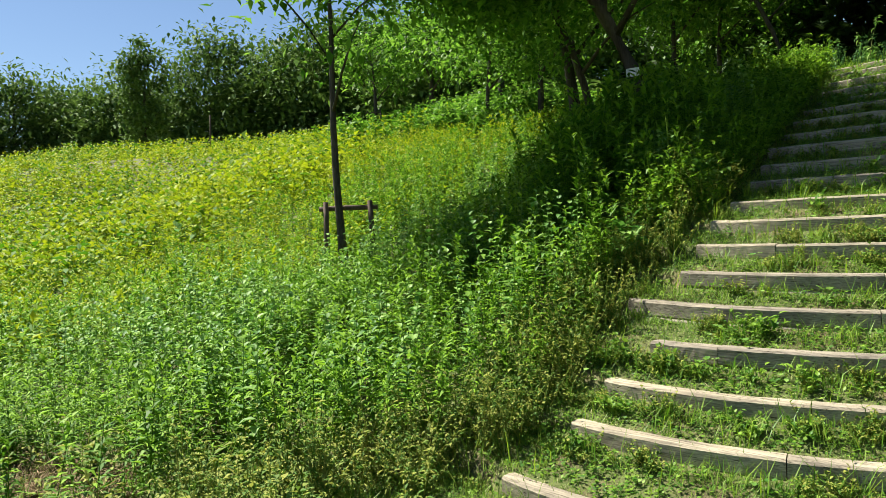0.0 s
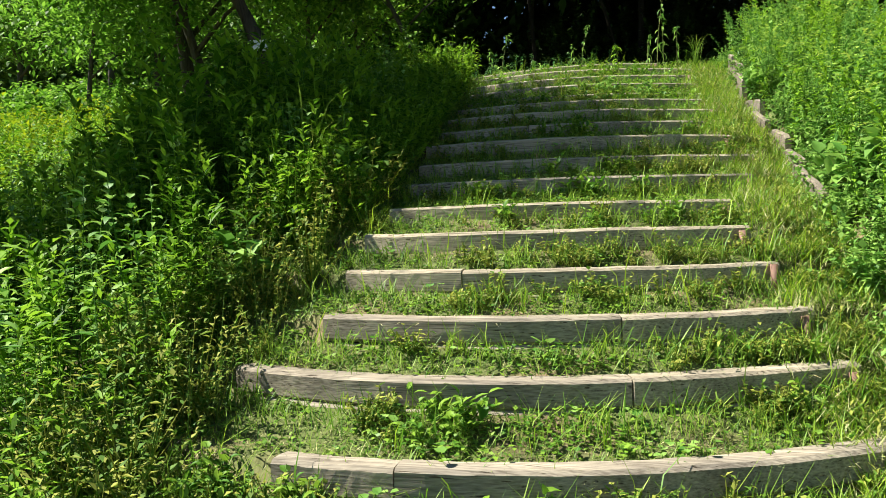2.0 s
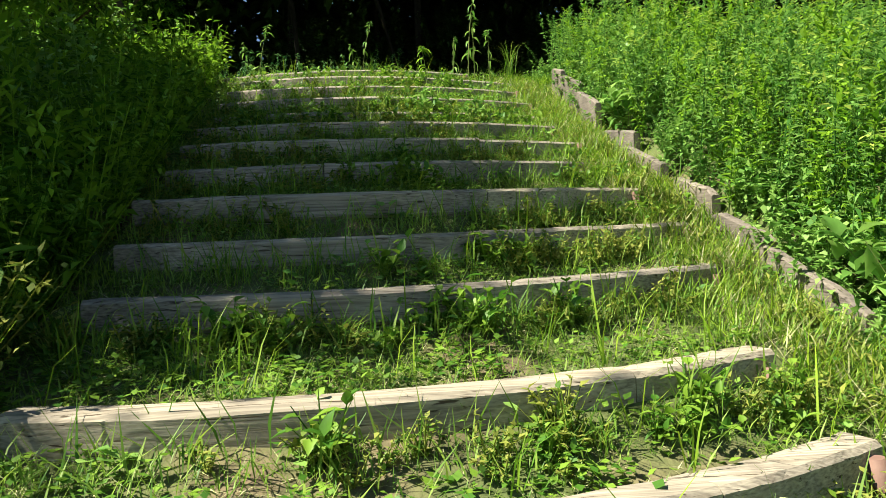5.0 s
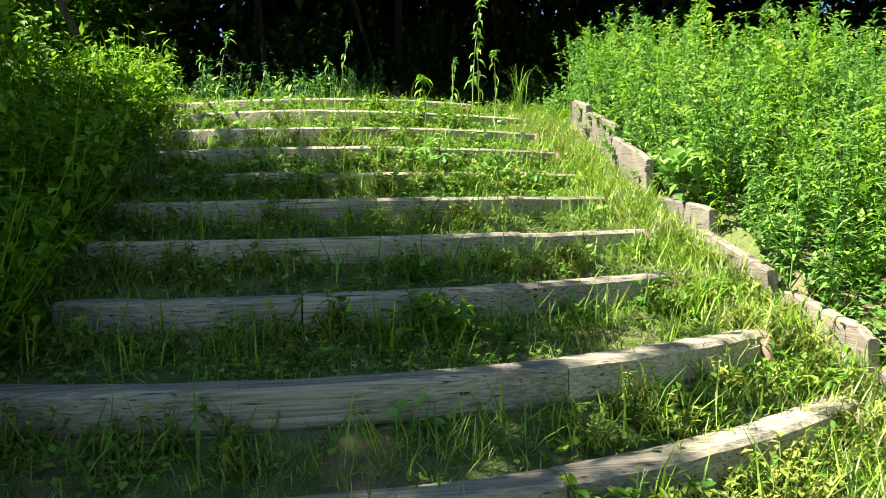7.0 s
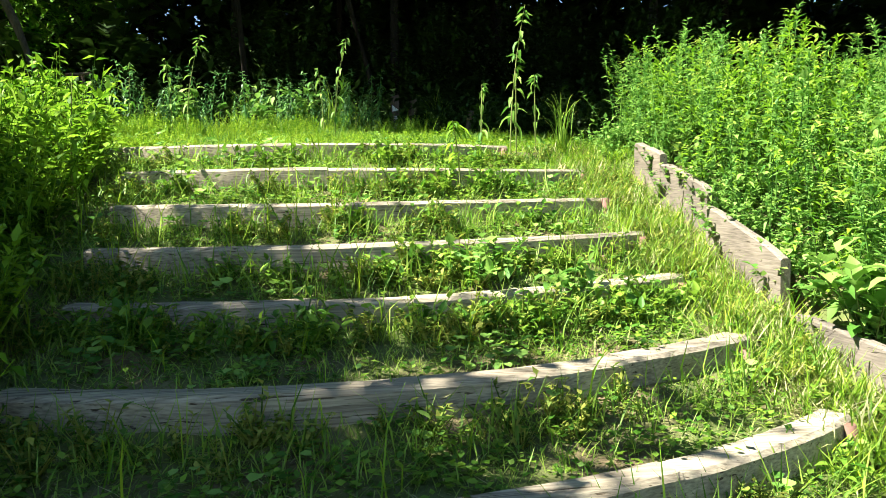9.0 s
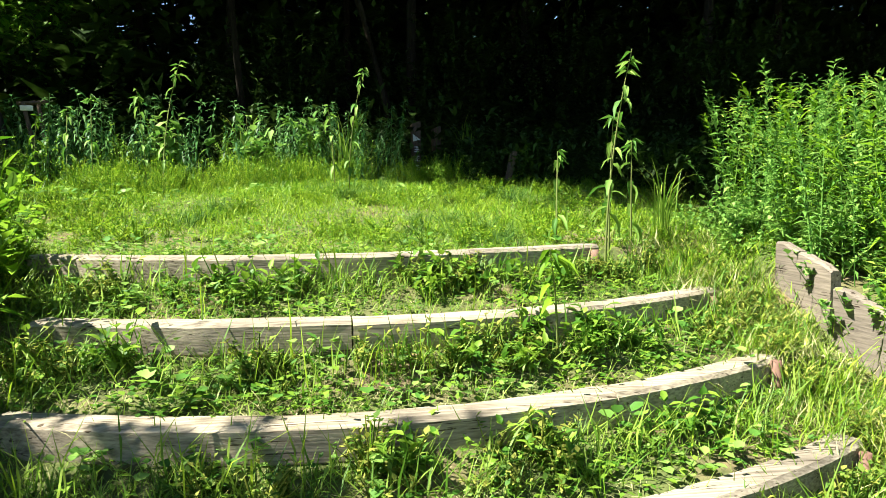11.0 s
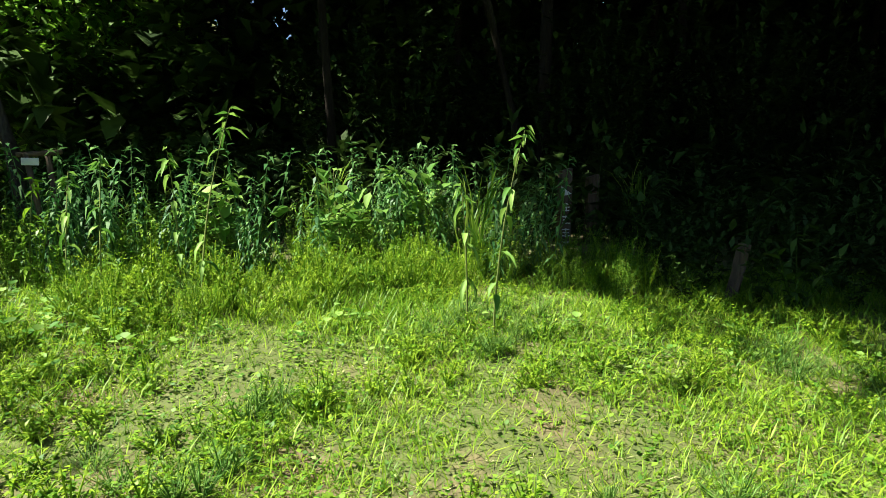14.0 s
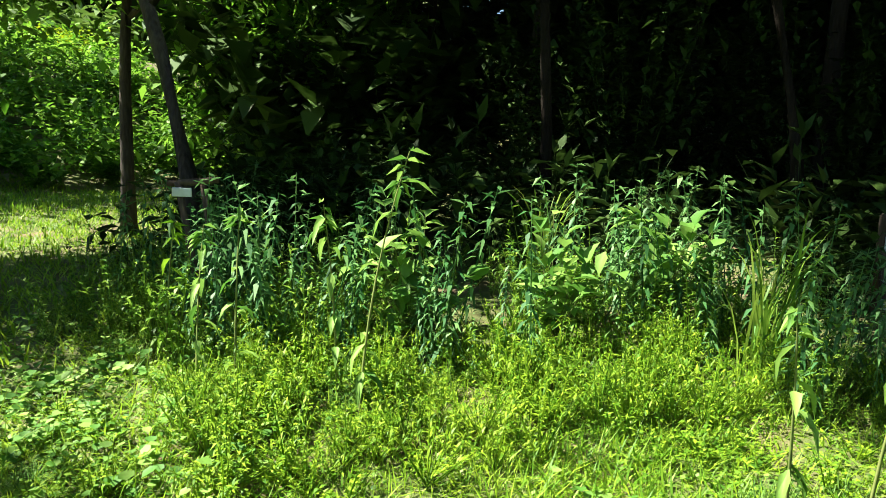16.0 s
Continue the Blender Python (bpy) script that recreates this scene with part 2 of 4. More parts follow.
def empty(name, place, turn=0.0):
    ob = new(name)
    ob.matrix_basis = pose(*place, 0, 0, turn)
    return ob


def plank_bm(a, b, width, height, rnd, wear=0.006, segs=7):
    """A sawn timber from a to b (centre of its top), with worn round edges and a slightly wavy run."""
    a, b = Vector(a), Vector(b)
    along = (b - a).normalized()
    side = Vector((0, 0, 1)).cross(along).normalized()
    up = along.cross(side)
    r = 0.012
    w, h = width / 2, height
    ring = [(-w + r, 0), (w - r, 0), (w, -r), (w, -h + r), (w - r, -h), (-w + r, -h), (-w, -h + r), (-w, -r)]
    bm = bmesh.new()
    rows = []
    for i in range(segs + 1):
        f = i / segs
        c = a.lerp(b, f) + up * rnd.uniform(-wear, wear) + side * rnd.uniform(-wear, wear)
        rows.append([bm.verts.new(c + side * (u + rnd.uniform(-wear, wear) * 0.5) + up * (v + rnd.uniform(-wear, wear) * 0.5)) for u, v in ring])
    n = len(ring)
    for p, q in zip(rows, rows[1:]):
        for j in range(n):
            bm.faces.new((p[j], p[(j + 1) % n], q[(j + 1) % n], q[j]))
    bm.faces.new(rows[0])
    bm.faces.new(rows[-1][::-1])
    bmesh.ops.recalc_face_normals(bm, faces=bm.faces)
    return bm


def rod_bm(points, radii, sides=8, bm=None):
    """A round tapered branch through points."""
    bm = bm or bmesh.new()
    pts = [Vector(p) for p in points]
    rows = []
    for i, p in enumerate(pts):
        t = (pts[min(i + 1, len(pts) - 1)] - pts[max(i - 1, 0)]).normalized()
        u = t.orthogonal().normalized() if abs(t.z) < 0.9 else Vector((1, 0, 0)).cross(t).normalized()
        v = t.cross(u)
        rows.append([bm.verts.new(p + float(radii[i]) * (math.cos(2 * math.pi * j / sides) * u + math.sin(2 * math.pi * j / sides) * v)) for j in range(sides)])
    for p, q in zip(rows, rows[1:]):
        for j in range(sides):
            f = bm.faces.new((p[j], p[(j + 1) % sides], q[(j + 1) % sides], q[j]))
            f.smooth = True
    bm.faces.new(rows[0][::-1])
    bm.faces.new(rows[-1])
    return bm


# ---- timber steps ----
def bow_y(k, x):
    return YS[k] + BOW * (x - MID) ** 2


def bowed_timber(k, x0, x1, z, off, width, height, rnd, wear=0.004, segs=26):
    """A long timber laid along the bowed line of a step, with worn round edges, cracks at its ends and a wavy run."""
    r = 0.014
    w, h = width / 2, height
    ring = [(-w + r, 0), (0, 0.002), (w - r, 0), (w, -r), (w, -h * 0.5), (w, -h + r), (w - r, -h), (-w + r, -h), (-w, -h + r), (-w, -h * 0.5), (-w, -r)]
    bm = bmesh.new()
    rows = []
    drift = rnd.uniform(0, 9)
    for i in range(segs + 1):
        x = x0 + (x1 - x0) * i / segs
        d = 2 * BOW * (x - MID)
        side = Vector((-d, 1, 0)).normalized()
        sag = 0.005 * noise.noise((x * 0.9 + drift, k, 0)) + 0.003 * noise.noise((x * 5 + drift, k, 4))
        c = Vector((x, bow_y(k, x), z + sag)) + side * (off + 0.006 * noise.noise((x * 2 + drift, k, 7)))
        rows.append([bm.verts.new(c + side * (u + rnd.uniform(-wear, wear) * 0.4) + Vector((0, 0, v + rnd.uniform(-wear, wear) * 0.5))) for u, v in ring])
    n = len(ring)
    for p, q in zip(rows, rows[1:]):
        for j in range(n):
            bm.faces.new((p[j], p[(j + 1) % n], q[(j + 1) % n], q[j]))
    bm.faces.new(rows[0])
    bm.faces.new(rows[-1][::-1])
    bmesh.ops.recalc_face_normals(bm, faces=bm.faces)
    return bm


L_ENDS = [-0.6, -0.52, -0.54, -0.42, -0.9, -0.58, -0.62, -0.64, -0.62, -0.72, -0.78, -0.82, -0.82, -0.86, -0.9, -0.9, -0.95, -0.97, -1.05, -1.3]
R_ENDS = [1.75, 1.75, 1.75, 1.75, 1.73, 1.62, 1.55, 1.46, 1.42, 1.68, 1.8, 1.65, 1.47, 1.64, 1.56, 1.64, 1.63, 1.6, 1.65, 1.24]
rnd = random.Random(4)
for k in range(20):
    step = empty("timber_step", (0.3, bow_y(k, 0.3) + 0.06, ZS[k] - 0.2))
    tagged(step, "weathered grey timber step pegged into the grassy slope", "step", "timber steps")
    inv = step.matrix_basis.inverted()
    for course in range(2):
        joint = rnd.uniform(0.55, 1.05) if (k + course) % 3 else rnd.uniform(-0.1, 0.3)
        for a, c in ((L_ENDS[k] + (0.05 if course else 0), joint - 0.003), (joint + 0.003, R_ENDS[k] - (0.12 if course else 0))):
            bm = bowed_timber(k, a, c, ZS[k] - course * 0.122 + rnd.uniform(-0.005, 0.003), 0.056 - 0.006 * course + rnd.uniform(-0.004, 0.004), 0.112, 0.118, rnd, 0.003, 16)
            bm.transform(inv)
            part("timber", bm, TIMBER, step)
    for x in (R_ENDS[k] - 0.04,):
        y = bow_y(k, x) - 0.022
        top = ZS[k] - rnd.uniform(0.005, 0.05)
        bm = rod_bm([(x, y, ZS[k] - 0.3), (x + 0.004, y, ZS[k] - 0.12), (x + rnd.uniform(-0.01, 0.01), y + 0.004, top)], [0.02, 0.021, 0.019], 9)
        bm.transform(inv)
        part("peg", bm, PEG, step, "reddish-brown round peg")


# ---- retaining boards along the bank ----
def retaining_board(y0, y1, x, tall, rnd):
    """A thick upright board with a worn, uneven top, standing a little out of line with its neighbours."""
    n = 7
    base = empty("retaining_board", (x, (y0 + y1) / 2, float(gz(x - 0.1, (y0 + y1) / 2)) - 0.05))
    tagged(base, "weathered grey-brown retaining board edging the weedy bank", "board", "retaining boards")
    bm = bmesh.new()
    rows = []
    skew, dip, level = rnd.uniform(-0.05, 0.05), rnd.uniform(-0.03, 0.03), rnd.uniform(0.15, 0.6)
    mid = float(np.interp((y0 + y1) / 2 - 0.65, PY, PZ))
    for i in range(n + 1):
        f = i / n - 0.5
        y = y0 + (y1 - y0) * i / n
        g = float(np.interp(y - 0.65, PY, PZ))
        t = g * (1 - level) + mid * level + tall + dip * f + 0.01 * noise.noise((y * 9, x, 1)) - (rnd.uniform(0.0, 0.03) if i in (0, n) else 0)
        xx = x + skew * f + 0.008 * noise.noise((y * 3, 3, 2))
        w = 0.024
        rows.append([bm.verts.new(v) for v in ((xx - w, y, g - 0.25), (xx - w, y, t - 0.01), (xx - w * 0.6, y, t), (xx + w * 0.6, y, t), (xx + w, y, t - 0.01), (xx + w, y, g - 0.25))])
    for p, q in zip(rows, rows[1:]):
        for j in range(6):
            bm.faces.new((p[j], p[(j + 1) % 6], q[(j + 1) % 6], q[j]))
    bm.faces.new(rows[0])
    bm.faces.new(rows[-1][::-1])
    bmesh.ops.recalc_face_normals(bm, faces=bm.faces)
    inv = base.matrix_basis.inverted()
    bm.transform(inv)
    part("plank", bm, EDGE, base)


y = 4.3
while y < 8.9:
    ln = rnd.uniform(0.45, 0.72)
    retaining_board(y, min(y + ln, 9.12), 2.03 + rnd.uniform(-0.03, 0.03) + 0.05 * (y > 8), rnd.uniform(0.10, 0.16) + 0.13 * (y > 7.2), rnd)
    y += ln + rnd.uniform(0.015, 0.07)


# ---- plant shapes ----
def turn_z(a):
    c, s = np.cos(a), np.sin(a)
    return np.array([[c, -s, 0], [s, c, 0], [0, 0, 1]])


def turn_x(a):
    c, s = np.cos(a), np.sin(a)
    return np.array([[1, 0, 0], [0, c, -s], [0, s, c]])


def leaf_quads(length, width, curl=0.25, fold=0.15):
    """A pointed leaf folded along its rib: four quads, no flat card."""
    v = np.array([[0, 0, 0], [width / 2, length * 0.3, width * fold], [0, length * 0.4, 0], [-width / 2, length * 0.3, width * fold],
                  [width * 0.36, length * 0.66, width * fold - curl * length * 0.3], [0, length, -curl * length], [-width * 0.36, length * 0.66, width * fold - curl * length * 0.3]])
    return v, np.array([[0, 1, 4, 2], [0, 2, 6, 3], [2, 4, 5, 5], [2, 5, 5, 6]])


def slim_leaf(length, width, curl=0.3):
    v = np.array([[0, 0, 0], [width / 2, length * 0.4, length * 0.04], [0, length, -curl * length], [-width / 2, length * 0.4, length * 0.04]])
    return v, np.array([[0, 1, 2, 3]])


def round_leaf(length, width, curl=0.1):
    """A rounded leaf of two quads, folded along its rib."""
    w, d = width / 2, -curl * length
    v = np.array([[0, 0, 0], [w * 0.85, length * 0.25, w * 0.25], [w * 0.9, length * 0.7, w * 0.2 + d * 0.5], [0, length, d], [-w * 0.9, length * 0.7, w * 0.2 + d * 0.5], [-w * 0.85, length * 0.25, w * 0.25]])
    return v, np.array([[0, 1, 2, 3], [0, 3, 4, 5]])


def blade(length, width, bend):
    """A grass blade in two quads."""
    v = np.array([[-width / 2, 0, 0], [width / 2, 0, 0], [width * 0.4, bend * 0.3 * length, length * 0.55], [-width * 0.4, bend * 0.3 * length, length * 0.55],
                  [width * 0.08, bend * length, length * (1 - 0.35 * bend)], [-width * 0.08, bend * length, length * (1 - 0.35 * bend)]])
    return v, np.array([[0, 1, 2, 3], [3, 2, 4, 5]])


class Plant:
    """Gathers vertices and quads of one plant shape."""

    def __init__(self):
        self.v, self.f, self.n, self.woody, self.runs = [], [], 0, [], []

    def add(self, vf, turn=None, place=(0, 0, 0)):
        v, f = vf
        v = v @ turn.T if turn is not None else v
        self.v.append(v + np.asarray(place))
        self.f.append(f + self.n)
        self.woody.append(np.zeros(len(f), bool))
        self.n += len(v)

    def stem(self, pts, r0, r1):
        pts = np.asarray(pts, float)
        m = len(pts)
        rr = np.linspace(r0, r1, m)
        v = np.concatenate([[p + [r * math.cos(a), r * math.sin(a), 0] for a in (0, 2.1, 4.2)] for p, r in zip(pts, rr)])
        f = [[3 * i + a, 3 * i + (a + 1) % 3, 3 * i + 3 + (a + 1) % 3, 3 * i + 3 + a] for i in range(m - 1) for a in range(3)]
        self.add((v, np.array(f)))
        self.woody[-1][:] = True
        self.runs.append(len(f))

    def done(self):
        Plant.last_woody, Plant.last_runs = np.concatenate(self.woody), self.runs
        return np.concatenate(self.v), np.concatenate(self.f)


def weed_shape(rng, height=1.0, leaves=54, leaf=0.12, width=0.024, start=0.12, droop=0.35, shape=slim_leaf, plume=0):
    """An upright stem with leaves all round."""
    p = Plant()
    lean = rng.normal(0, 0.07, 2)
    axis = lambda h: np.array([lean[0] * h * h, lean[1] * h * h, h]) * height
    p.stem([axis(0), axis(1)], 0.006, 0.002)
    for i in range(leaves):
        h = start + (1 - start) * (i + rng.random()) / leaves
        size = leaf * (1.2 - 0.65 * h) * rng.uniform(0.7, 1.25)
        up = rng.normal(droop, 0.3) + (0.5 if h > 0.85 else 0)
        p.add(shape(size, width * rng.uniform(0.75, 1.25), rng.uniform(0.1, 0.5)), turn_z(i * 2.4 + rng.normal(0, 0.4)) @ turn_x(up), axis(h))
    for i in range(plume):
        a, h = rng.uniform(0, 6.3), rng.uniform(0.86, 1.06)
        p.add(slim_leaf(0.05, 0.02), turn_z(a) @ turn_x(rng.uniform(0.3, 1.2)), axis(h))
    return p.done()


def bushy_shape(rng, height=0.6, spread_r=0.3, twigs=9, leaves=14, leaf=0.05, width=0.028, shape=slim_leaf):
    """A low bush of fine twigs."""
    p = Plant()
    for t in range(twigs):
        a, r = rng.uniform(0, 6.28), spread_r * math.sqrt(rng.random())
        tip = np.array([math.cos(a) * r, math.sin(a) * r, height * rng.uniform(0.6, 1.05) * (1 - 0.4 * (r / spread_r) ** 2)])
        p.stem([tip * 0.0, tip], 0.004, 0.0015)
        for i in range(leaves):
            h = rng.uniform(0.2, 1)
            q = tip * [h ** 1.3, h ** 1.3, h]
            p.add(shape(leaf * rng.uniform(0.6, 1.3), width * rng.uniform(0.7, 1.2)), turn_z(rng.uniform(0, 6.3)) @ turn_x(rng.normal(0.35, 0.5)), q)
    return p.done()


def short_tuft(rng, blades=9, length=0.12, width=0.006, out=(0.2, 1.2), r=0.05):
    """A small tuft of short pointed blades."""
    p = Plant()
    for i in range(blades):
        p.add(slim_leaf(length * rng.uniform(0.5, 1.2), width * rng.uniform(0.8, 1.3), rng.uniform(-0.1, 0.3)), turn_z(rng.uniform(0, 6.28)) @ turn_x(1.57 - rng.uniform(*out)), (rng.normal(0, r), rng.normal(0, r), 0))
    return p.done()


def tuft_shape(rng, blades=9, length=0.16, width=0.006, bend=(0.15, 0.9), r=0.04):
    p = Plant()
    for i in range(blades):
        a = rng.uniform(0, 6.28)
        p.add(blade(length * rng.uniform(0.5, 1.15), width * rng.uniform(0.7, 1.3), rng.uniform(*bend)), turn_z(a), (rng.normal(0, r), rng.normal(0, r), 0))
    return p.done()


def reed_shape(rng, blades=26, length=1.0, width=0.010):
    """A clump of long arching blades."""
    p = Plant()
    for i in range(blades):
        a, ln, out = rng.uniform(0, 6.28), length * rng.uniform(0.6, 1.1), rng.uniform(0.15, 0.6)
        pts = [np.array([0, out * ln * s ** 2.0 * 0.9, ln * (s - 0.42 * s ** 3.2 * (0.4 + out))]) for s in (0, 0.3, 0.55, 0.75, 0.9, 1.0)]
        ws = np.array([0.7, 1, 1, 0.75, 0.4, 0.05]) * width * rng.uniform(0.7, 1.3)
        v = np.concatenate([[q + [-w / 2, 0, 0], q + [w / 2, 0, 0]] for q, w in zip(pts, ws)])
        f = np.array([[2 * j, 2 * j + 1, 2 * j + 3, 2 * j + 2] for j in range(5)])
        p.add((v, f), turn_z(a), (rng.normal(0, 0.04), rng.normal(0, 0.04), 0))
    return p.done()


def rosette_shape(rng, leaves=6, leaf=0.05, width=0.04, up=0.06, shape=slim_leaf):
    """A few round low leaves on short stalks."""
    p = Plant()
    for i in range(leaves):
        a = rng.uniform(0, 6.28)
        p.add(shape(leaf * rng.uniform(0.6, 1.3), width * rng.uniform(0.8, 1.3), 0.1), turn_z(a) @ turn_x(rng.normal(0.25, 0.35)), (rng.normal(0, 0.035), rng.normal(0, 0.035), up * rng.uniform(0.2, 1.3)))
    return p.done()


def spread(shapes, places, scales, rng, tilt=0.12):
    """Copies of the shapes at places: one array of vertices and one of quads."""
    vs, fs, n = [], [], 0
    which = rng.integers(0, len(shapes), len(places))
    for t, (tv, tf) in enumerate(shapes):
        idx = np.nonzero(which == t)[0]
        if not len(idx):
            continue
        a = rng.uniform(0, 2 * np.pi, len(idx))
        c, s = np.cos(a), np.sin(a)
        tx, ty = rng.normal(0, tilt, (2, len(idx)))
        x = tv[:, 0][None] * c[:, None] - tv[:, 1][None] * s[:, None] + tv[:, 2][None] * tx[:, None]
        y = tv[:, 0][None] * s[:, None] + tv[:, 1][None] * c[:, None] + tv[:, 2][None] * ty[:, None]
        z = np.repeat(tv[:, 2][None], len(idx), 0)
        p = np.stack([x, y, z], 2) * scales[idx][:, None, None] + places[idx][:, None, :]
        vs.append(p.reshape(-1, 3))
        fs.append((tf[None] + (n + np.arange(len(idx)) * len(tv))[:, None, None]).reshape(-1, 4))
        n += len(idx) * len(tv)
    return np.concatenate(vs), np.concatenate(fs)


def leaf_mesh(name, v, f, material):
    """A leaf mesh; quads whose last two corners meet become triangles."""
    tri = (f[:, 2] == f[:, 3]) | (f[:, 1] == f[:, 2])
    if not tri.any():
        return fine_mesh(name, v, f, material)
    t = f[tri]
    t = np.where((t[:, 1] == t[:, 2])[:, None], t[:, [0, 1, 3]], t[:, :3])
    q = f[~tri]
    t = np.concatenate([t, q[:, [0, 1, 2]], q[:, [0, 2, 3]]])
    return fine_mesh(name, v, t, material)


def stuff(name, shapes, places, scales, rng, material, label, category, tilt=0.12):
    v, f = spread(shapes, places, scales, rng, tilt)
    return tagged(new(name, leaf_mesh(name, v, f, material)), label, category, kind="stuff")


def on_ground(x, y, sink=0.012):
    return np.stack([x, y, gz(x, y) - sink], 1)


def patchy(x, y, scale, seed, cut):
    """True where a slow noise is above cut: plants grow in patches."""
    return np.array([noise.noise((a * scale, b * scale, seed)) for a, b in zip(x, y)]) > cut


def board_gap(x, y):
    """True on the bare tops of the timbers, where nothing grows."""
    yy = y - BOW * (x - MID) ** 2
    d = np.min(np.abs(yy[:, None] - (np.array(YS)[None] + 0.056)), 1)
    return (d < 0.075) & (x > left_edge(y)) & (x < 1.75)


rng = np.random.default_rng(7)


def left_edge(y):
    """Where the steps end on the meadow side."""
    return np.interp(y, [-0.3, 0.5, 1.5, 2.2, 3.4, 5.0, 7.0, 9.2, 9.8], [-0.85, -0.6, -0.5, -0.72, -0.62, -0.75, -0.9, -1.15, -1.6])


def scatter(n, x0, x1, y0, y1):
    return rng.uniform(x0, x1, n), rng.uniform(y0, y1, n)


def pick(x, y, keep):
    return on_ground(x[keep], y[keep])


# ---- weeds along the flight ----
slim = [weed_shape(rng, 1.0, 35, 0.165, 0.036) for _ in range(5)]
flowering = [weed_shape(rng, 1.0, 38, 0.13, 0.03, plume=10) for _ in range(3)]
x, y = scatter(5900, -9.5, -0.8, -2.9, 9.8)
dead_spot = np.hypot(x + 2.75, y + 1.55) < 0.55
edge = left_edge(y) - 0.45 - 0.5 * smooth(-y, -1.2, 1.2) - 0.3 * smooth(-y, -0.4, 1.0)
keep = (x < edge) & ~dead_spot
keep &= (rng.random(len(x)) < np.where(x > -4.5, 1.0, 0.55))
P = pick(x, y, keep)
h = 0.62 + 0.3 * np.array([noise.noise((a * 0.5, b * 0.5, 9)) for a, b in P[:, :2]]) + rng.uniform(-0.14, 0.2, len(P))
h *= 1 - 0.3 * smooth(P[:, 0] - left_edge(P[:, 1]), -1.2, -0.4)
h *= 1 + 0.55 * smooth(P[:, 1], 2.6, 4.0) * (1 - smooth(P[:, 1], 7.5, 9.0)) * smooth(P[:, 0], -4.2, -2.6)
stuff("weed_thicket", slim, P, h, rng, WEED, "dense green narrow-leaved weeds covering the slope", "weeds")
x, y = scatter(800, -6, -1.1, -0.5, 9)
P = pick(x, y, x < left_edge(y) - 0.5 - 0.4 * (y < 1.0))
stuff("broadleaf_weeds", [weed_shape(rng, 0.9, 22, 0.10, 0.045, 0.25, 0.2, leaf_quads) for _ in range(4)], P, rng.uniform(0.5, 1.15, len(P)), rng, PALE, "pale broad-leaved weeds among the thicket", "weeds")
x, y = scatter(380, -2.1, -0.5, -1.2, 4.2)
keep = (x < left_edge(y) - 0.16) & (x > left_edge(y) - 0.95)
P = pick(x, y, keep)
stuff("dry_bushes", [bushy_shape(rng, 0.6, 0.3, 11, 18, 0.036, 0.016) for _ in range(4)], P, rng.uniform(0.6, 1.15, len(P)), rng, DRY, "yellowish half-dry bushy weeds at the edge of the steps", "weeds")
x, y = scatter(520, -2.0, -0.8, 3.2, 9.6)
P = pick(x, y, (x < left_edge(y) - 0.14) & (x > left_edge(y) - 0.7))
stuff("edge_weeds", [bushy_shape(rng, 0.6, 0.25, 9, 16, 0.055, 0.026) for _ in range(4)], P, rng.uniform(0.6, 1.35, len(P)), rng, WEED, "leafy weeds crowding the ends of the steps", "weeds")
reeds = [reed_shape(rng) for _ in range(4)]
x, y = scatter(70, -4.2, -1.25, 3.4, 9.4)
P = on_ground(x, y)
stuff("reed_clumps", reeds, P, rng.uniform(0.6, 0.95, len(P)), rng, GRASS, "clumps of long arching grass among the weeds", "grass", 0.05)

# ---- yellow meadow ----
x, y = scatter(11500, -62, -12, -5, 32)
keep = rng.random(len(x)) < np.where(x > -25, 1.0, 0.55)
P = pick(x, y, keep & (x < -15.5) & ~((y > 11) & (x > -18)))
x, y = scatter(7000, -17, -6.2, -4, 21)
P2 = pick(x, y, ~((y > 10.5) & (x > -15)))
stuff("meadow", [weed_shape(rng, 0.75, 17, 0.19, 0.055) for _ in range(4)], P2, rng.uniform(0.5, 1.0, len(P2)), rng, MEADOW, "yellow-green meadow weeds beyond the thicket", "meadow")
meadow_far = [weed_shape(rng, 0.8, 10, 0.26, 0.09) for _ in range(3)]
x, y = scatter(2600, -42, -12, -4, 10)
P = np.concatenate([P, on_ground(x, y)])
stuff("meadow", meadow_far, P, rng.uniform(0.8, 1.4, len(P)), rng, MEADOW, "far yellow-green meadow on the rising slope", "meadow")

# ---- weeds on the bank over the boards ----
x, y = scatter(2150, 2.1, 5.6, 0.6, 11.2)
keep = (rng.random(len(x)) < np.where(x < 3.6, 1, 0.55)) & ~((y > 9.4) & (x < 0.56 * (y - 6) + 0.1))
P = pick(x, y, keep)
h = 0.5 + 0.2 * smooth(P[:, 0], 2.1, 3.2) + 0.25 * np.array([noise.noise((a * 1.3, b * 1.3, 5)) for a, b in P[:, :2]]) + rng.uniform(-0.15, 0.2, len(P))
x, y = scatter(520, 5.4, 9.5, 0.2, 11.5)
Q = on_ground(x, y)
stuff("weed_thicket", [weed_shape(rng, 1.0, 18, 0.17, 0.045) for _ in range(3)], Q, rng.uniform(0.5, 0.9, len(Q)), rng, BANK_LEAF, "green weeds running on over the bank towards the wood", "weeds", 0.2)
some = rng.random(len(P)) < 0.5
stuff("weed_thicket", flowering + slim[:2], P[some], h[some], rng, WEED, "dense green weeds on the bank above the retaining boards", "weeds", 0.2)
stuff("weed_thicket", [weed_shape(rng, 1.0, 44, 0.12, 0.022, plume=12) for _ in range(4)], P[~some], h[~some] * 1.08, rng, BANK_LEAF, "narrow-leaved bluish weeds on the bank above the retaining boards", "weeds", 0.2)
heads = rng.random(len(P)) < 0.35
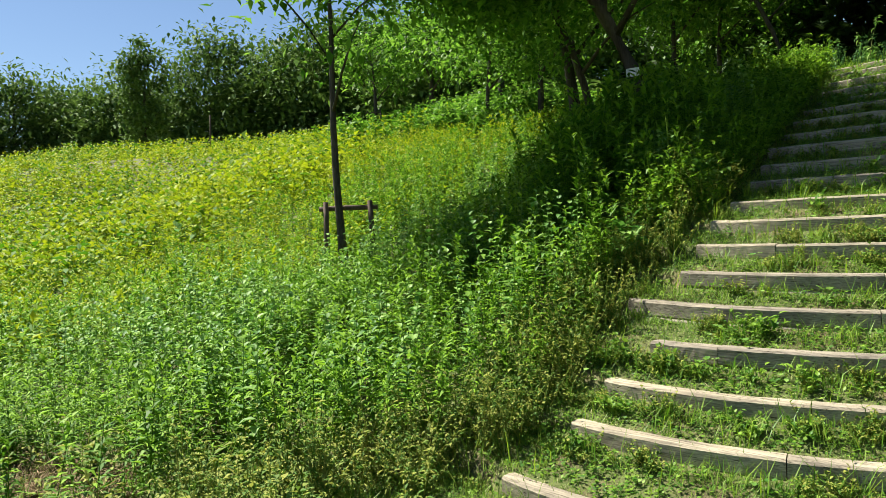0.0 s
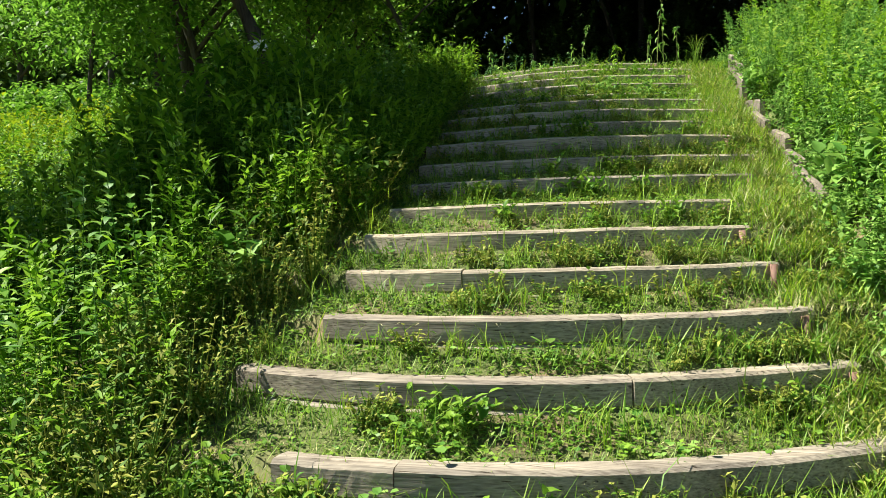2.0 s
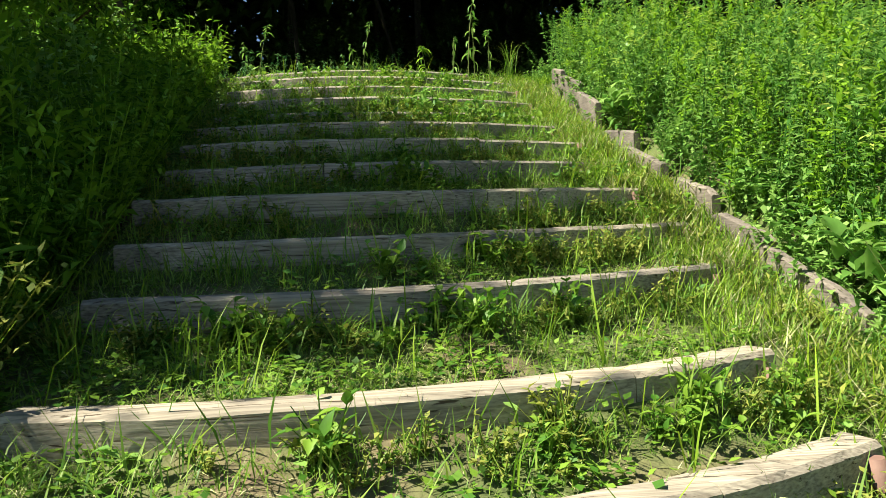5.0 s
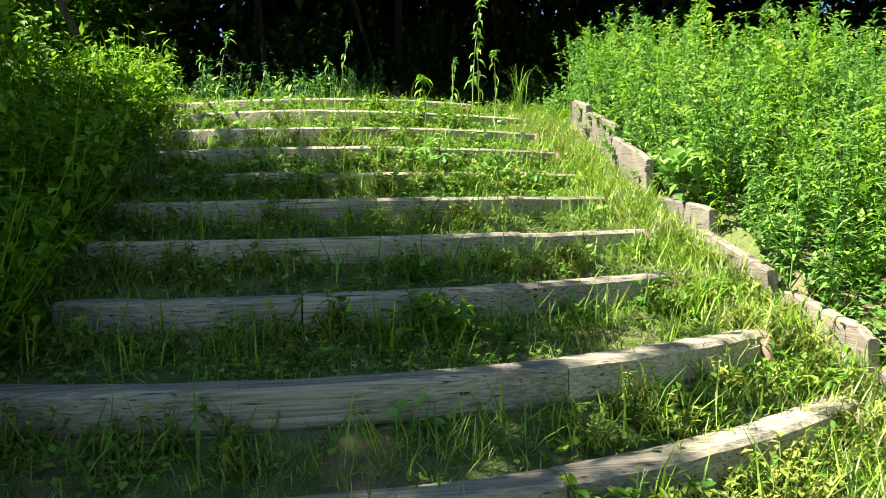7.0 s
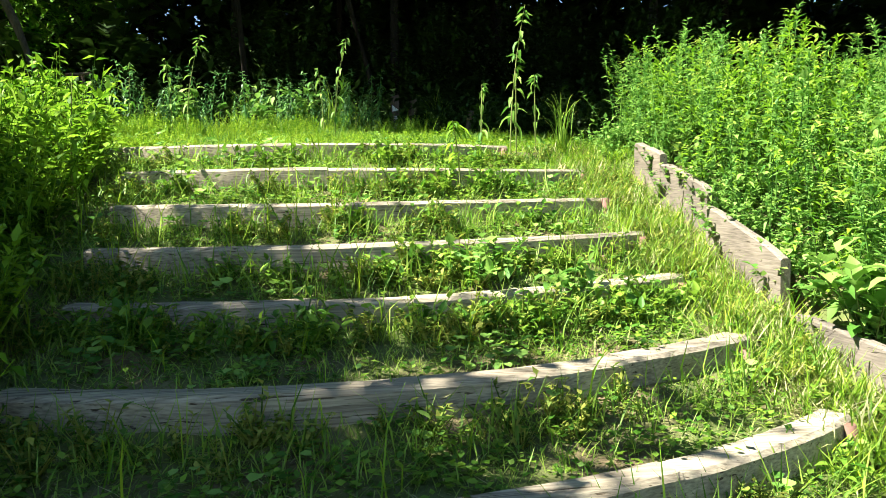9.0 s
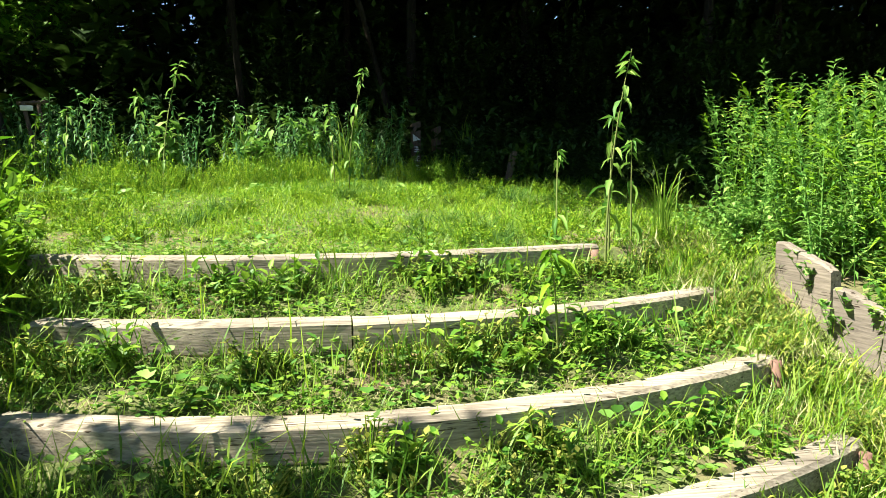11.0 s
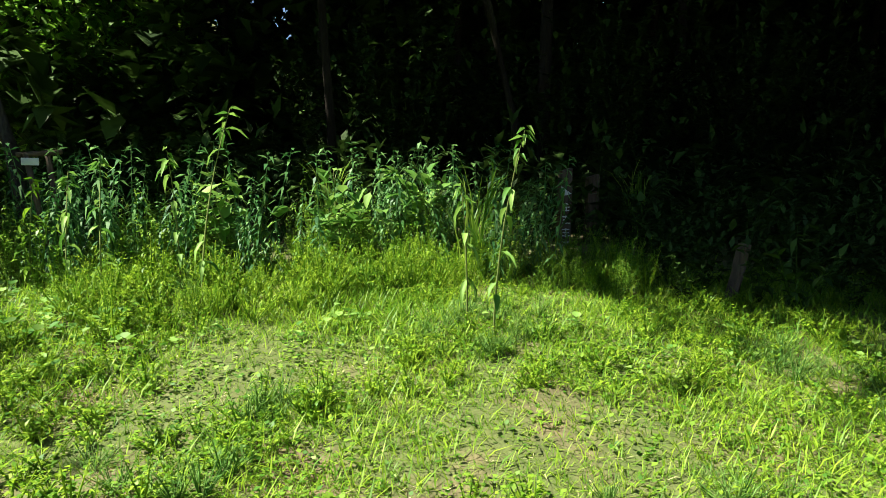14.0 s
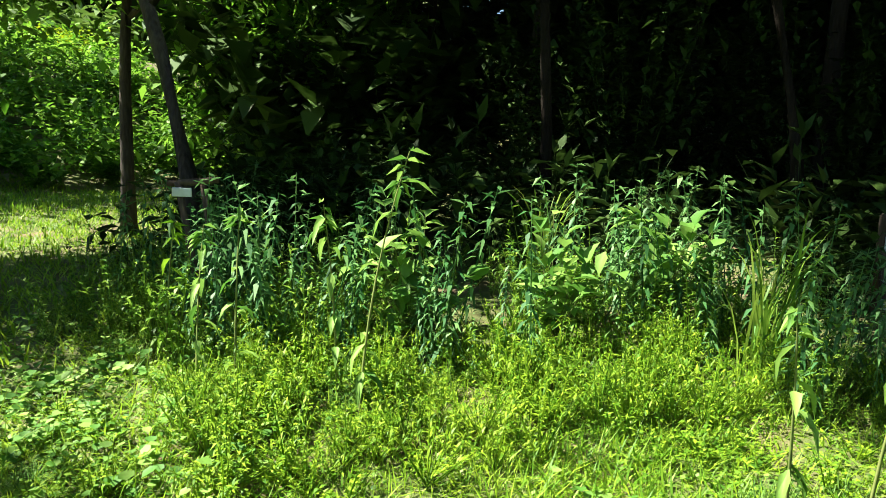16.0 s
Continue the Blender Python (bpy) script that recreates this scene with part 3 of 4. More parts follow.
H = P[heads] + np.stack([rng.normal(0, 0.03, heads.sum()), rng.normal(0, 0.03, heads.sum()), h[heads] * 0.97], 1)
stuff("flower_heads", [rosette_shape(rng, 11, 0.055, 0.02, 0.07) for _ in range(4)], H, rng.uniform(0.6, 1.2, len(H)), rng, YELLOW, "yellow-green leafy tips of the bank weeds", "weeds")
x, y = scatter(560, 2.2, 5.4, 1.0, 10.8)
P = pick(x, y, ~((y > 9.4) & (x < 0.56 * (y - 6) + 0.1)))
stuff("broadleaf_weeds", [weed_shape(rng, 0.8, 20, 0.09, 0.038, 0.25, 0.2, leaf_quads, 8) for _ in range(4)], P, rng.uniform(0.6, 1.05, len(P)), rng, PALE, "pale broad-leaved weeds on the bank", "weeds", 0.18)
x, y = np.concatenate([scatter(380, 2.06, 2.9, 1.2, 10.0), scatter(110, 1.9, 2.6, 2.2, 4.9)], 1)
P = on_ground(x, y)
stuff("bank_creepers", [bushy_shape(rng, 0.35, 0.24, 9, 13, 0.045, 0.036) for _ in range(4)], P, rng.uniform(0.5, 1.0, len(P)), rng, PALE, "pale leafy creepers spilling over the retaining boards", "weeds")
x, y = scatter(2600, 1.5, 2.05, 0.2, 9.8)
P = on_ground(x, y)
stuff("cut_grass", [short_tuft(rng, 9, 0.16, 0.006, (0.5, 1.5), 0.08) for _ in range(4)], P, rng.uniform(0.5, 1.0, len(P)), rng, STRAW, "pale dry grass between steps and boards", "grass")
x, y = scatter(1500, 1.5, 2.05, 0.2, 9.8)
P = on_ground(x, y)
stuff("verge_grass", [short_tuft(rng, 8, 0.2, 0.005, (0.1, 1.1), 0.06) for _ in range(4)], P, rng.uniform(0.5, 1.1, len(P)), rng, LAWN, "yellow-green grass between steps and boards", "grass")
x, y = scatter(300, 1.6, 1.92, 0.2, 9.8)
P = on_ground(x, y)
stuff("dry_bushes", [bushy_shape(rng, 0.17, 0.16, 8, 10, 0.06, 0.012) for _ in range(3)], P, rng.uniform(0.5, 1.0, len(P)), rng, DRY, "yellow-green grass and weeds between steps and boards", "weeds")

# ---- trodden grass on the treads and the landing ----
def before_riser(x, y):
    """Distance to the next timber uphill."""
    yy = y - BOW * (x - MID) ** 2
    return np.min(np.where(np.array(YS)[None] > yy[:, None], np.array(YS)[None] - yy[:, None], 9), 1)


tufts = [short_tuft(rng, 8, 0.10, 0.0045, (0.3, 1.4), 0.07) for _ in range(6)]
long_tufts = [short_tuft(rng, 7, 0.17, 0.005, (0.1, 1.0), 0.04) for _ in range(6)]
x, y = scatter(25000, -1.5, 2.0, -2.5, 9.3)
keep = ~board_gap(x, y) & (patchy(x, y, 1.1, 2, -0.3) | (rng.random(len(x)) < 0.6))
P = pick(x, y, keep)
stuff("tread_grass", tufts, P, rng.uniform(0.35, 1.0, len(P)) * (1 + 0.5 * smooth(np.abs(P[:, 0] - 0.3), 0.8, 1.5)), rng, GRASS, "short trodden grass on the treads", "grass")
low = [rosette_shape(rng, 8, 0.027, 0.021, 0.045) for _ in range(6)]
broad = [rosette_shape(rng, 7, 0.036, 0.032, 0.06, round_leaf) for _ in range(6)]
x, y = scatter(14000, -1.5, 2.0, -1.5, 9.3)
keep = ~board_gap(x, y) & (patchy(x, y, 1.4, 5, -0.1) | (rng.random(len(x)) < 0.35))
P = pick(x, y, keep)
stuff("tread_clover", low, P, rng.uniform(0.5, 1.2, len(P)), rng, COVER, "low small-leaved plants on the treads", "plants")
x, y = scatter(5200, -1.2, 1.75, 0.0, 9.3)
keep = ~board_gap(x, y) & (patchy(x, y, 1.7, 31, 0.12 - 0.10 * smooth(y, 5.5, 7.5)) | (before_riser(x, y) < 0.12)) & (rng.random(len(x)) < 0.12 + 0.24 * smooth(y, 5.0, 7.0))
P = pick(x, y, keep & (y > 0.6))
stuff("tread_broadleaf", broad, P, rng.uniform(0.5, 1.3, len(P)), rng, PALE, "broad-leaved low plants in patches on the treads", "plants")
x, y = scatter(15000, -1.1, 1.75, 0, 9.3)
gap = before_riser(x, y)
P = pick(x, y, (gap < 0.16) & (gap > 0.01) & (rng.random(len(x)) < 0.8))
stuff("riser_grass", tufts + long_tufts, P, rng.uniform(0.6, 1.25, len(P)), rng, GRASS, "green grass hiding the lower part of the risers", "grass")
P = pick(x, y, (gap < 0.2) & (gap > 0.03) & patchy(x, y, 1.2, 8, -0.1) & (rng.random(len(x)) < 0.22))
stuff("riser_plants", [bushy_shape(rng, 0.15, 0.11, 8, 9, 0.026, 0.016) for _ in range(5)], P, rng.uniform(0.5, 1.2, len(P)), rng, DRY, "yellow-green leafy plants growing before the risers", "plants")
P = pick(x, y, (gap < 0.2) & (gap > 0.03) & patchy(x, y, 0.9, 41, 0.05) & (rng.random(len(x)) < 0.06 + 0.06 * smooth(y, 4, 6)))
stuff("riser_plants", [bushy_shape(rng, 0.2, 0.14, 7, 7, 0.05, 0.032, leaf_quads) for _ in range(4)], P, rng.uniform(0.5, 1.1, len(P)), rng, COVER, "dark green leafy plants growing before the risers", "plants")
x, y = scatter(700, -1.1, 1.75, 0, 9.3)
P = pick(x, y, ~board_gap(x, y))
stuff("single_blades", [tuft_shape(rng, 4, 0.3, 0.006, (0.2, 0.8), 0.02) for _ in range(5)], P, rng.uniform(0.5, 1.0, len(P)), rng, LAWN, "single long grass blades standing on the treads", "grass")
x, y = scatter(29000, -1.3, 1.9, -1.8, 9.2)
P = pick(x, y, ~board_gap(x, y) & (rng.random(len(x)) < 0.45 + 0.55 * (before_riser(x, y) > 0.2)))
stuff("cut_grass", [short_tuft(rng, 5, 0.085, 0.004, (1.0, 1.6), 0.08) for _ in range(6)], P, rng.uniform(0.35, 1.0, len(P)), rng, STRAW, "pale clippings and dry blades lying on the soil", "grass")
x, y = scatter(6000, -9, 6, -7, -0.2)
keep = (np.hypot(x - 0.5, y + 1.5) < 6) & ((x < -0.9) | (x > 1.9) | (y < -0.4))
P = pick(x, y, keep)
stuff("verge_grass", [tuft_shape(rng, 6, 0.22, 0.009) for _ in range(5)], P, rng.uniform(0.4, 1.1, len(P)), rng, GRASS, "grass along the foot of the slope", "grass")
x, y = scatter(120, -3.6, 0.2, -2.6, -0.2)
P = pick(x, y, x < -0.7 - 0.5 * smooth(-y, 0.6, 2))
stuff("foot_weeds", [bushy_shape(rng, 0.4, 0.22, 8, 10, 0.07, 0.03) for _ in range(3)], P, rng.uniform(0.5, 1.1, len(P)), rng, DRY, "mixed green and browning weeds at the foot of the slope", "weeds")

x, y = scatter(90, -3.5, -2.1, -2.1, -0.9)
P = pick(x, y, np.hypot(x + 2.75, y + 1.55) < 0.6)
stuff("dead_brush", [bushy_shape(rng, 0.28, 0.25, 14, 9, 0.07, 0.007) for _ in range(3)], P, rng.uniform(0.5, 1.0, len(P)), rng, DEAD, "withered brown brush in a gap of the weeds", "weeds", 0.4)

# ---- terrace at the top ----
def bare(x, y):
    """True on the worn patches of the terrace."""
    spots = (np.hypot((x + 0.55) / 0.75, (y - 9.5) / 0.26) < 1) | (np.hypot((x + 2.9) / 0.5, (y - 12.0) / 0.4) < 1)
    return spots | (patchy(x, y, 1.5, 51, 0.2) & (x < 0.6 - 0.5 * (y - 9.3)) & (y < 12.4))


x, y = np.concatenate([scatter(19500, -2.9, 2.7, 9.1, 12.8), scatter(2500, -7, 3.2, 9.3, 14.0)], 1)
keep = ~board_gap(x, y) & ~(bare(x, y) & (rng.random(len(x)) < 0.6)) & ((x > -4) | (rng.random(len(x)) < 0.5)) & (y < 13.2)
P = pick(x, y, keep)
tall = 0.75 + 0.35 * smooth(P[:, 1], 9.8, 12.2) * (P[:, 0] > -3) + 0.3 * patchy(P[:, 0], P[:, 1], 1.3, 61, 0.1)
stuff("terrace_grass", [short_tuft(rng, 10, 0.08, 0.0042, (0.4, 1.45), 0.10) for _ in range(8)], P, rng.uniform(0.4, 1.2, len(P)) * tall, rng, LAWN, "bright green grass on the terrace", "grass")
x, y = scatter(8500, -3.4, 2.6, 9.1, 12.6)
P = pick(x, y, ~board_gap(x, y) & (bare(x, y) | (rng.random(len(x)) < 0.3)))
stuff("cut_grass", [short_tuft(rng, 6, 0.09, 0.005, (1.1, 1.65), 0.07) for _ in range(4)], P, rng.uniform(0.4, 1.0, len(P)), rng, STRAW, "dry blades lying in the terrace grass", "grass")
x, y = scatter(5000, -4, 2.6, 9.2, 12.8)
P = pick(x, y, (patchy(x, y, 0.9, 3, -0.1) | (rng.random(len(x)) < 0.25)) & ~board_gap(x, y))
stuff("terrace_clover", low, P, rng.uniform(0.5, 1.0, len(P)), rng, COVER, "low leaves among the terrace grass", "plants")
x, y = np.concatenate([scatter(2400, -4, 2.3, 9.2, 13.0), scatter(500, -2.9, -1.5, 11.3, 12.6)], 1)
P = pick(x, y, (patchy(x, y, 1.2, 71, 0.12) | (x < -1.5)) & (rng.random(len(x)) < np.where(x < -1.5, 0.35, 0.16)) & ~board_gap(x, y))
stuff("terrace_broadleaf", broad, P, rng.uniform(0.5, 1.4, len(P)), rng, PALE, "pale broad leaves in patches on the terrace", "plants")
x, y = scatter(900, -3.0, 2.0, 9.3, 12.6)
P = pick(x, y, ~bare(x, y) & ~board_gap(x, y) & patchy(x, y, 1.1, 91, -0.12))
stuff("lacy_plants", [bushy_shape(rng, 0.13, 0.14, 9, 10, 0.02, 0.011) for _ in range(5)], P, rng.uniform(0.5, 1.2, len(P)), rng, LAWN, "low lacy yellow-green plants in the terrace grass", "plants")
x, y = scatter(1100, -3, 1.6, 9.3, 12.4)
P = pick(x, y, patchy(x, y, 1.0, 81, 0.22) & ~bare(x, y))
stuff("feathery_grass", [bushy_shape(rng, 0.15, 0.13, 12, 8, 0.04, 0.004) for _ in range(4)], P, rng.uniform(0.4, 1.0, len(P)), rng, BLUE_GRASS, "bluish feathery tufts in the terrace grass", "grass")
x, y = scatter(400, -3.4, 1.2, 11.6, 13.7)
keep = (y > 12.45 - 0.25 * np.sin(x * 2) - 0.2 * (x > 0.2)) & patchy(x, y, 1.3, 17, -0.25)
P = pick(x, y, keep)
stuff("weed_row", [bushy_shape(rng, 0.75, 0.25, 10, 18, 0.045, 0.018) for _ in range(5)], P, rng.uniform(0.25, 0.9, len(P)) * (1 - 0.45 * smooth(P[:, 0], 0.1, 0.7)), rng, COVER, "sunlit row of weeds before the wood", "weeds")
x, y = scatter(400, -3.0, 1.3, 11.2, 12.9)
P = pick(x, y, (y > 11.9 + 0.5 * np.sin(x * 1.7 + 1)) & ~((x < -2.0) & (y < 12.6)))
stuff("weed_row", [bushy_shape(rng, 0.3, 0.2, 12, 17, 0.03, 0.008) for _ in range(4)], P, rng.uniform(0.6, 1.1, len(P)), rng, LAWN, "low sunlit weeds at the back of the terrace", "weeds")
x, y = scatter(340, -3.2, 0.6, 12.35, 13.9)
P = pick(x, y, patchy(x, y, 1.1, 23, -0.05))
stuff("weed_row", [weed_shape(rng, 0.8, 40, 0.12, 0.022, droop=-0.4) for _ in range(4)], P, rng.uniform(0.4, 1.05, len(P)), rng, TEAL, "bluish drooping narrow-leaved weeds before the wood", "weeds")
x, y = scatter(560, 0.6, 7, 10.2, 15.0)
keep = (y > 12.35 - 0.7 * np.clip(x - 0.6, 0, 3.2)) & ~((np.abs(x - 0.9 - 0.12 * (y - 12.5)) < 0.33) & (y < 13.9))
P = pick(x, y, keep)
stuff("shade_weeds", [bushy_shape(rng, 0.6, 0.3, 7, 10, 0.09, 0.045) for _ in range(4)], P, rng.uniform(0.5, 1.0, len(P)), rng, SHADED_LEAF, "weeds by the wood, leaf colour darkened as shade", "weeds")
x, y = scatter(800, -16, 16, 13.6, 20)
P = on_ground(x, y)
stuff("undergrowth", [bushy_shape(rng, 0.95, 0.45, 6, 9, 0.15, 0.07) for _ in range(4)], P[P[:, 0] > -4], rng.uniform(0.6, 1.3, (P[:, 0] > -4).sum()), rng, SHADED_LEAF, "undergrowth inside the wood, leaf colour darkened as shade", "undergrowth")
x, y = np.concatenate([scatter(5200, -12, -3.0, 11.5, 20), scatter(2300, -22, -5, 10.5, 26)], 1)
P = on_ground(x, y)
stuff("lawn_grass", [short_tuft(rng, 8, 0.15, 0.014, r=0.09) for _ in range(4)], P, rng.uniform(0.6, 1.2, len(P)), rng, LAWN, "mown lawn beside the wood", "grass")


# ---- single tall weeds and shrubs ----
def single(name, shape, place, turn, size, material, label, category, group=""):
    ob = empty(name, (0, 0, 0))
    ob.matrix_basis = pose(place[0], place[1], float(gz(place[0], place[1])) - 0.015, 0, 0, turn) @ Matrix.Diagonal((size, size, size, 1))
    v, f = shape
    woody = Plant.last_woody
    at = 0
    for run in Plant.last_runs if woody.any() else ():
        faces = f[woody][at:at + run]
        used = np.unique(faces)
        new("stem", leaf_mesh("stem", v[used], np.searchsorted(used, faces), STEM)).parent = ob
        at += run
    new("leaves", leaf_mesh("leaves", v, f[~woody], material)).parent = ob
    return tagged(ob, label, category, group)


def tall_weed(rng, height, leaves=12, plume=10):
    """A thin leaning stem with hanging leaves and a nodding seed head."""
    p = Plant()
    lean = rng.normal(0, 0.07, 2)
    axis = lambda s: np.array([lean[0] * s * s, lean[1] * s * s, s * (1 - 0.04 * s)]) * height
    p.stem([axis(s) for s in np.linspace(0, 1, 8)], 0.007, 0.002)
    for i in range(leaves):
        s = rng.uniform(0.2, 0.95)
        p.add(leaf_quads(0.10 * rng.uniform(0.6, 1.3), 0.032, 0.6), turn_z(rng.uniform(0, 6.3)) @ turn_x(rng.uniform(-0.9, 0.2)), axis(s))
    for i in range(plume):
        s = rng.uniform(0.88, 1.02)
        p.add(slim_leaf(0.06, 0.018, 0.6), turn_z(rng.uniform(0, 6.3)) @ turn_x(rng.uniform(-0.6, 0.6)), axis(s))
    return p.done()


for px, py, top, mat in ((-1.84, 11.93, 4.54, PALE), (-2.05, 12.0, 4.45, PALE), (-1.47, 12.03, 4.57, PALE), (-1.29, 11.8, 4.78, PALE), (0.12, 11.34, 4.67, PALE), (0.02, 11.6, 4.4, PALE),
                         (1.23, 9.12, 4.40, PALE), (1.32, 9.3, 4.1, PALE), (1.12, 9.5, 3.95, PALE), (1.5, 9.45, 4.0, PALE), (-1.45, 13.1, 4.45, PALE), (-2.4, 12.3, 4.4, WEED), (0.75, 8.35, 3.55, WEED), (-1.2, 8.3, 3.75, WEED), (-1.5, 8.9, 3.95, WEED)):
    hgt = top - float(gz(px, py))
    single("tall_weed", tall_weed(rng, hgt, int(5 + 5 * hgt)), (px, py), rng.uniform(0, 360), 1.0, mat, "tall thin weed with hanging leaves and a nodding head", "weed", "tall weeds")
for px, py, size, label in ((0.15, 12.75, 1.0, "tall clump of arching grass beside the row of weeds"), (-0.93, 13.9, 0.95, "clump of arching grass in the row of weeds"), (1.5, 13.9, 0.9, "clump of arching grass near the old posts"), (-1.45, 4.11, 1.3, "clump of arching grass over the thicket"), (1.75, 9.6, 0.6, "small clump of arching grass on the terrace edge")):
    single("arching_grass", reed_shape(rng, 34), (px, py), rng.uniform(0, 360), size, GRASS, label, "grass")


def leafy_shrub(rng, height, r, leaf):
    return bushy_shape(rng, height, r, 12, 9, leaf, leaf * 0.75, leaf_quads)


for px, py, hgt, r, leaf, label in ((-1.34, 12.7, 0.75, 0.4, 0.12, "broad-leaved pale green shrub in the row of weeds"), (-0.75, 12.9, 0.75, 0.3, 0.11, "broad-leaved yellow-green shrub in the row of weeds"), (-0.3, 13.2, 0.8, 0.35, 0.13, "lobed-leaved shrub in the row of weeds"),
                                    (2.12, 7.0, 0.5, 0.28, 0.10, "broad-leaved plant hanging over the retaining boards"), (2.2, 4.3, 0.55, 0.3, 0.13, "broad-leaved plant on the bank over the boards"), (-0.98, 3.85, 0.6, 0.25, 0.12, "broad-leaved plant at the edge of the steps"), (-1.1, 2.7, 0.5, 0.2, 0.12, "pale broad-leaved plant beside the steps"), (0.62, 7.35, 0.24, 0.2, 0.06, "leafy plant growing on a tread"), (1.0, 7.25, 0.26, 0.2, 0.06, "dark leafy plant growing on a tread")):
    single("shrub", leafy_shrub(rng, hgt, r, leaf), (px, py), rng.uniform(0, 360), 1.0, PALE, label, "shrub")
bush = bushy_shape(rng, 0.6, 0.2, 6, 16, 0.03, 0.02)
single("goldenrod", bush, (0.35, 12.55), 30, 1.0, YELLOW, "small yellow-leaved weed in the row of weeds", "weed")


# ---- trees ----
def tree(name, base, height, lean, clumps, spread_r, leaf, per, material, label, seed, trunk_r=0.08, crown_from=0.45, limbs=6, fork=0.45, category="tree", group="", flat=0.8, bark=None):
    """A tapered trunk with limbs and a crown of many leaves in uneven clumps."""
    rng = np.random.default_rng(seed)
    z0 = float(gz(base[0], base[1])) - 0.08
    root = tagged(empty(name, (base[0], base[1], z0)), label, category, group)
    lean = np.array([lean[0], lean[1]])
    axis = lambda s: Vector((lean[0] * s ** 1.4 + 0.13 * s * math.sin(7 * s + seed), lean[1] * s ** 1.4 + 0.13 * s * math.cos(6 * s + seed), height * s))
    cuts = np.linspace(0, 0.92, 9)
    part("trunk", rod_bm([axis(s) for s in cuts], [trunk_r * (1.25 if s == 0 else 1) * (1 - 0.85 * s) for s in cuts], 9), bark or BARK, root)
    centres = []
    for i in range(limbs):
        s = fork + (0.85 - fork) * (i + 0.3) / limbs
        a = i * 2.4 + rng.uniform(-0.4, 0.4)
        start = Vector(axis(s))
        reach = spread_r * rng.uniform(0.7, 1.05) * (1.1 - 0.5 * (s - fork))
        end = start + Vector((math.cos(a) * reach, math.sin(a) * reach, reach * rng.uniform(0.4, 0.9)))
        pts = [start.lerp(end, t) + Vector((0, 0, 0.12 * reach * math.sin(3 * t))) for t in (0, 0.35, 0.7, 1)]
        r0 = trunk_r * (1 - 0.85 * s) * 0.6
        part("limb", rod_bm(pts, [r0, r0 * 0.7, r0 * 0.45, r0 * 0.15], 6), bark or BARK, root)
        centres += [np.array(pts[2]), np.array(pts[3])]
    vs, fs, n = [], [], 0
    mid = np.array(axis(0.5 * (crown_from + 1)))
    half = height * (1 - crown_from) * 0.55
    lv, lf = slim_leaf(1.0, 0.5, 0.15)
    for c in range(clumps):
        if c < len(centres):
            o = centres[c]
        else:
            d = rng.normal(0, 1, 3)
            d /= np.linalg.norm(d)
            o = mid + d * np.array([spread_r, spread_r, half]) * rng.uniform(0.35, 1.0) ** 0.6
        size = spread_r * rng.uniform(0.14, 0.3)
        m = int(per * rng.uniform(0.5, 1.4))
        pos = o + rng.normal(0, 1, (m, 3)) * np.array([size, size, size * flat])
        a, b, g = rng.uniform(0, 6.28, m), rng.normal(-0.2, 0.6, m), leaf * rng.uniform(0.6, 1.3, m)
        ca, sa, cb, sb = np.cos(a), np.sin(a), np.cos(b), np.sin(b)
        y1 = lv[None, :, 1] * cb[:, None] - lv[None, :, 2] * sb[:, None]
        z1 = lv[None, :, 1] * sb[:, None] + lv[None, :, 2] * cb[:, None]
        xr = lv[None, :, 0] * ca[:, None] - y1 * sa[:, None]
        yr = lv[None, :, 0] * sa[:, None] + y1 * ca[:, None]
        vs.append((np.stack([xr, yr, z1], 2) * g[:, None, None] + pos[:, None]).reshape(-1, 3))
        fs.append((lf[None] + (n + 4 * np.arange(m))[:, None, None]).reshape(-1, 4))
        n += 4 * m
    crown = new("crown", fine_mesh("crown", np.concatenate(vs), np.concatenate(fs), material))
    crown.parent = root
    return root


def stake_frame(place, turn, tall=1.1):
    """Two stakes and a cross rail that hold a young tree."""
    z = float(gz(place[0], place[1])) - 0.1
    root = tagged(empty("tree_stake", (place[0], place[1], z), turn), "dark wooden stakes with a cross rail holding a young tree", "tree stake", "tree stakes")
    for x in (-0.33, 0.33):
        part("stake", rod_bm([(x, 0, 0), (x * 0.98, 0, tall * 0.6), (x * 0.95, 0, tall + 0.1)], [0.04, 0.04, 0.037], 8), POST, root)
    part("rail", rod_bm([(-0.42, 0.05, tall), (0, 0.05, tall + 0.01), (0.42, 0.05, tall)], [0.036, 0.036, 0.035], 8), POST, root)


tree("young_tree", (-6.04, 3.54), 6.6, (-0.55, 0.1), 95, 1.45, 0.17, 60, BRIGHT_LEAF, "young tree with a thin trunk and sparse leaves tied to stakes", 3, 0.065, 0.66, 9, 0.36)
stake_frame((-6.08, 3.68), 46, 1.1)
# shade trees beside the flight
tree("shade_tree", (-2.75, 6.8), 5.8, (-3.0, -1.7), 330, 1.95, 0.14, 120, BRIGHT_LEAF, "leaning dark-trunked tree with a small white plate shading the steps", 11, 0.13, 0.42, 10, 0.3)
tree("shade_tree", (-4.9, 8.6), 5.6, (-2.0, -0.6), 115, 1.5, 0.13, 75, BRIGHT_LEAF, "broad-leaved tree with a thin dark trunk", 12, 0.085, 0.3, 9, 0.25)
tree("shade_tree", (-6.5, 10.4), 6.2, (-0.8, -0.8), 170, 1.75, 0.15, 80, BRIGHT_LEAF, "dark-trunked tree with forked limbs above the thicket", 13, 0.13, 0.3, 9, 0.22)
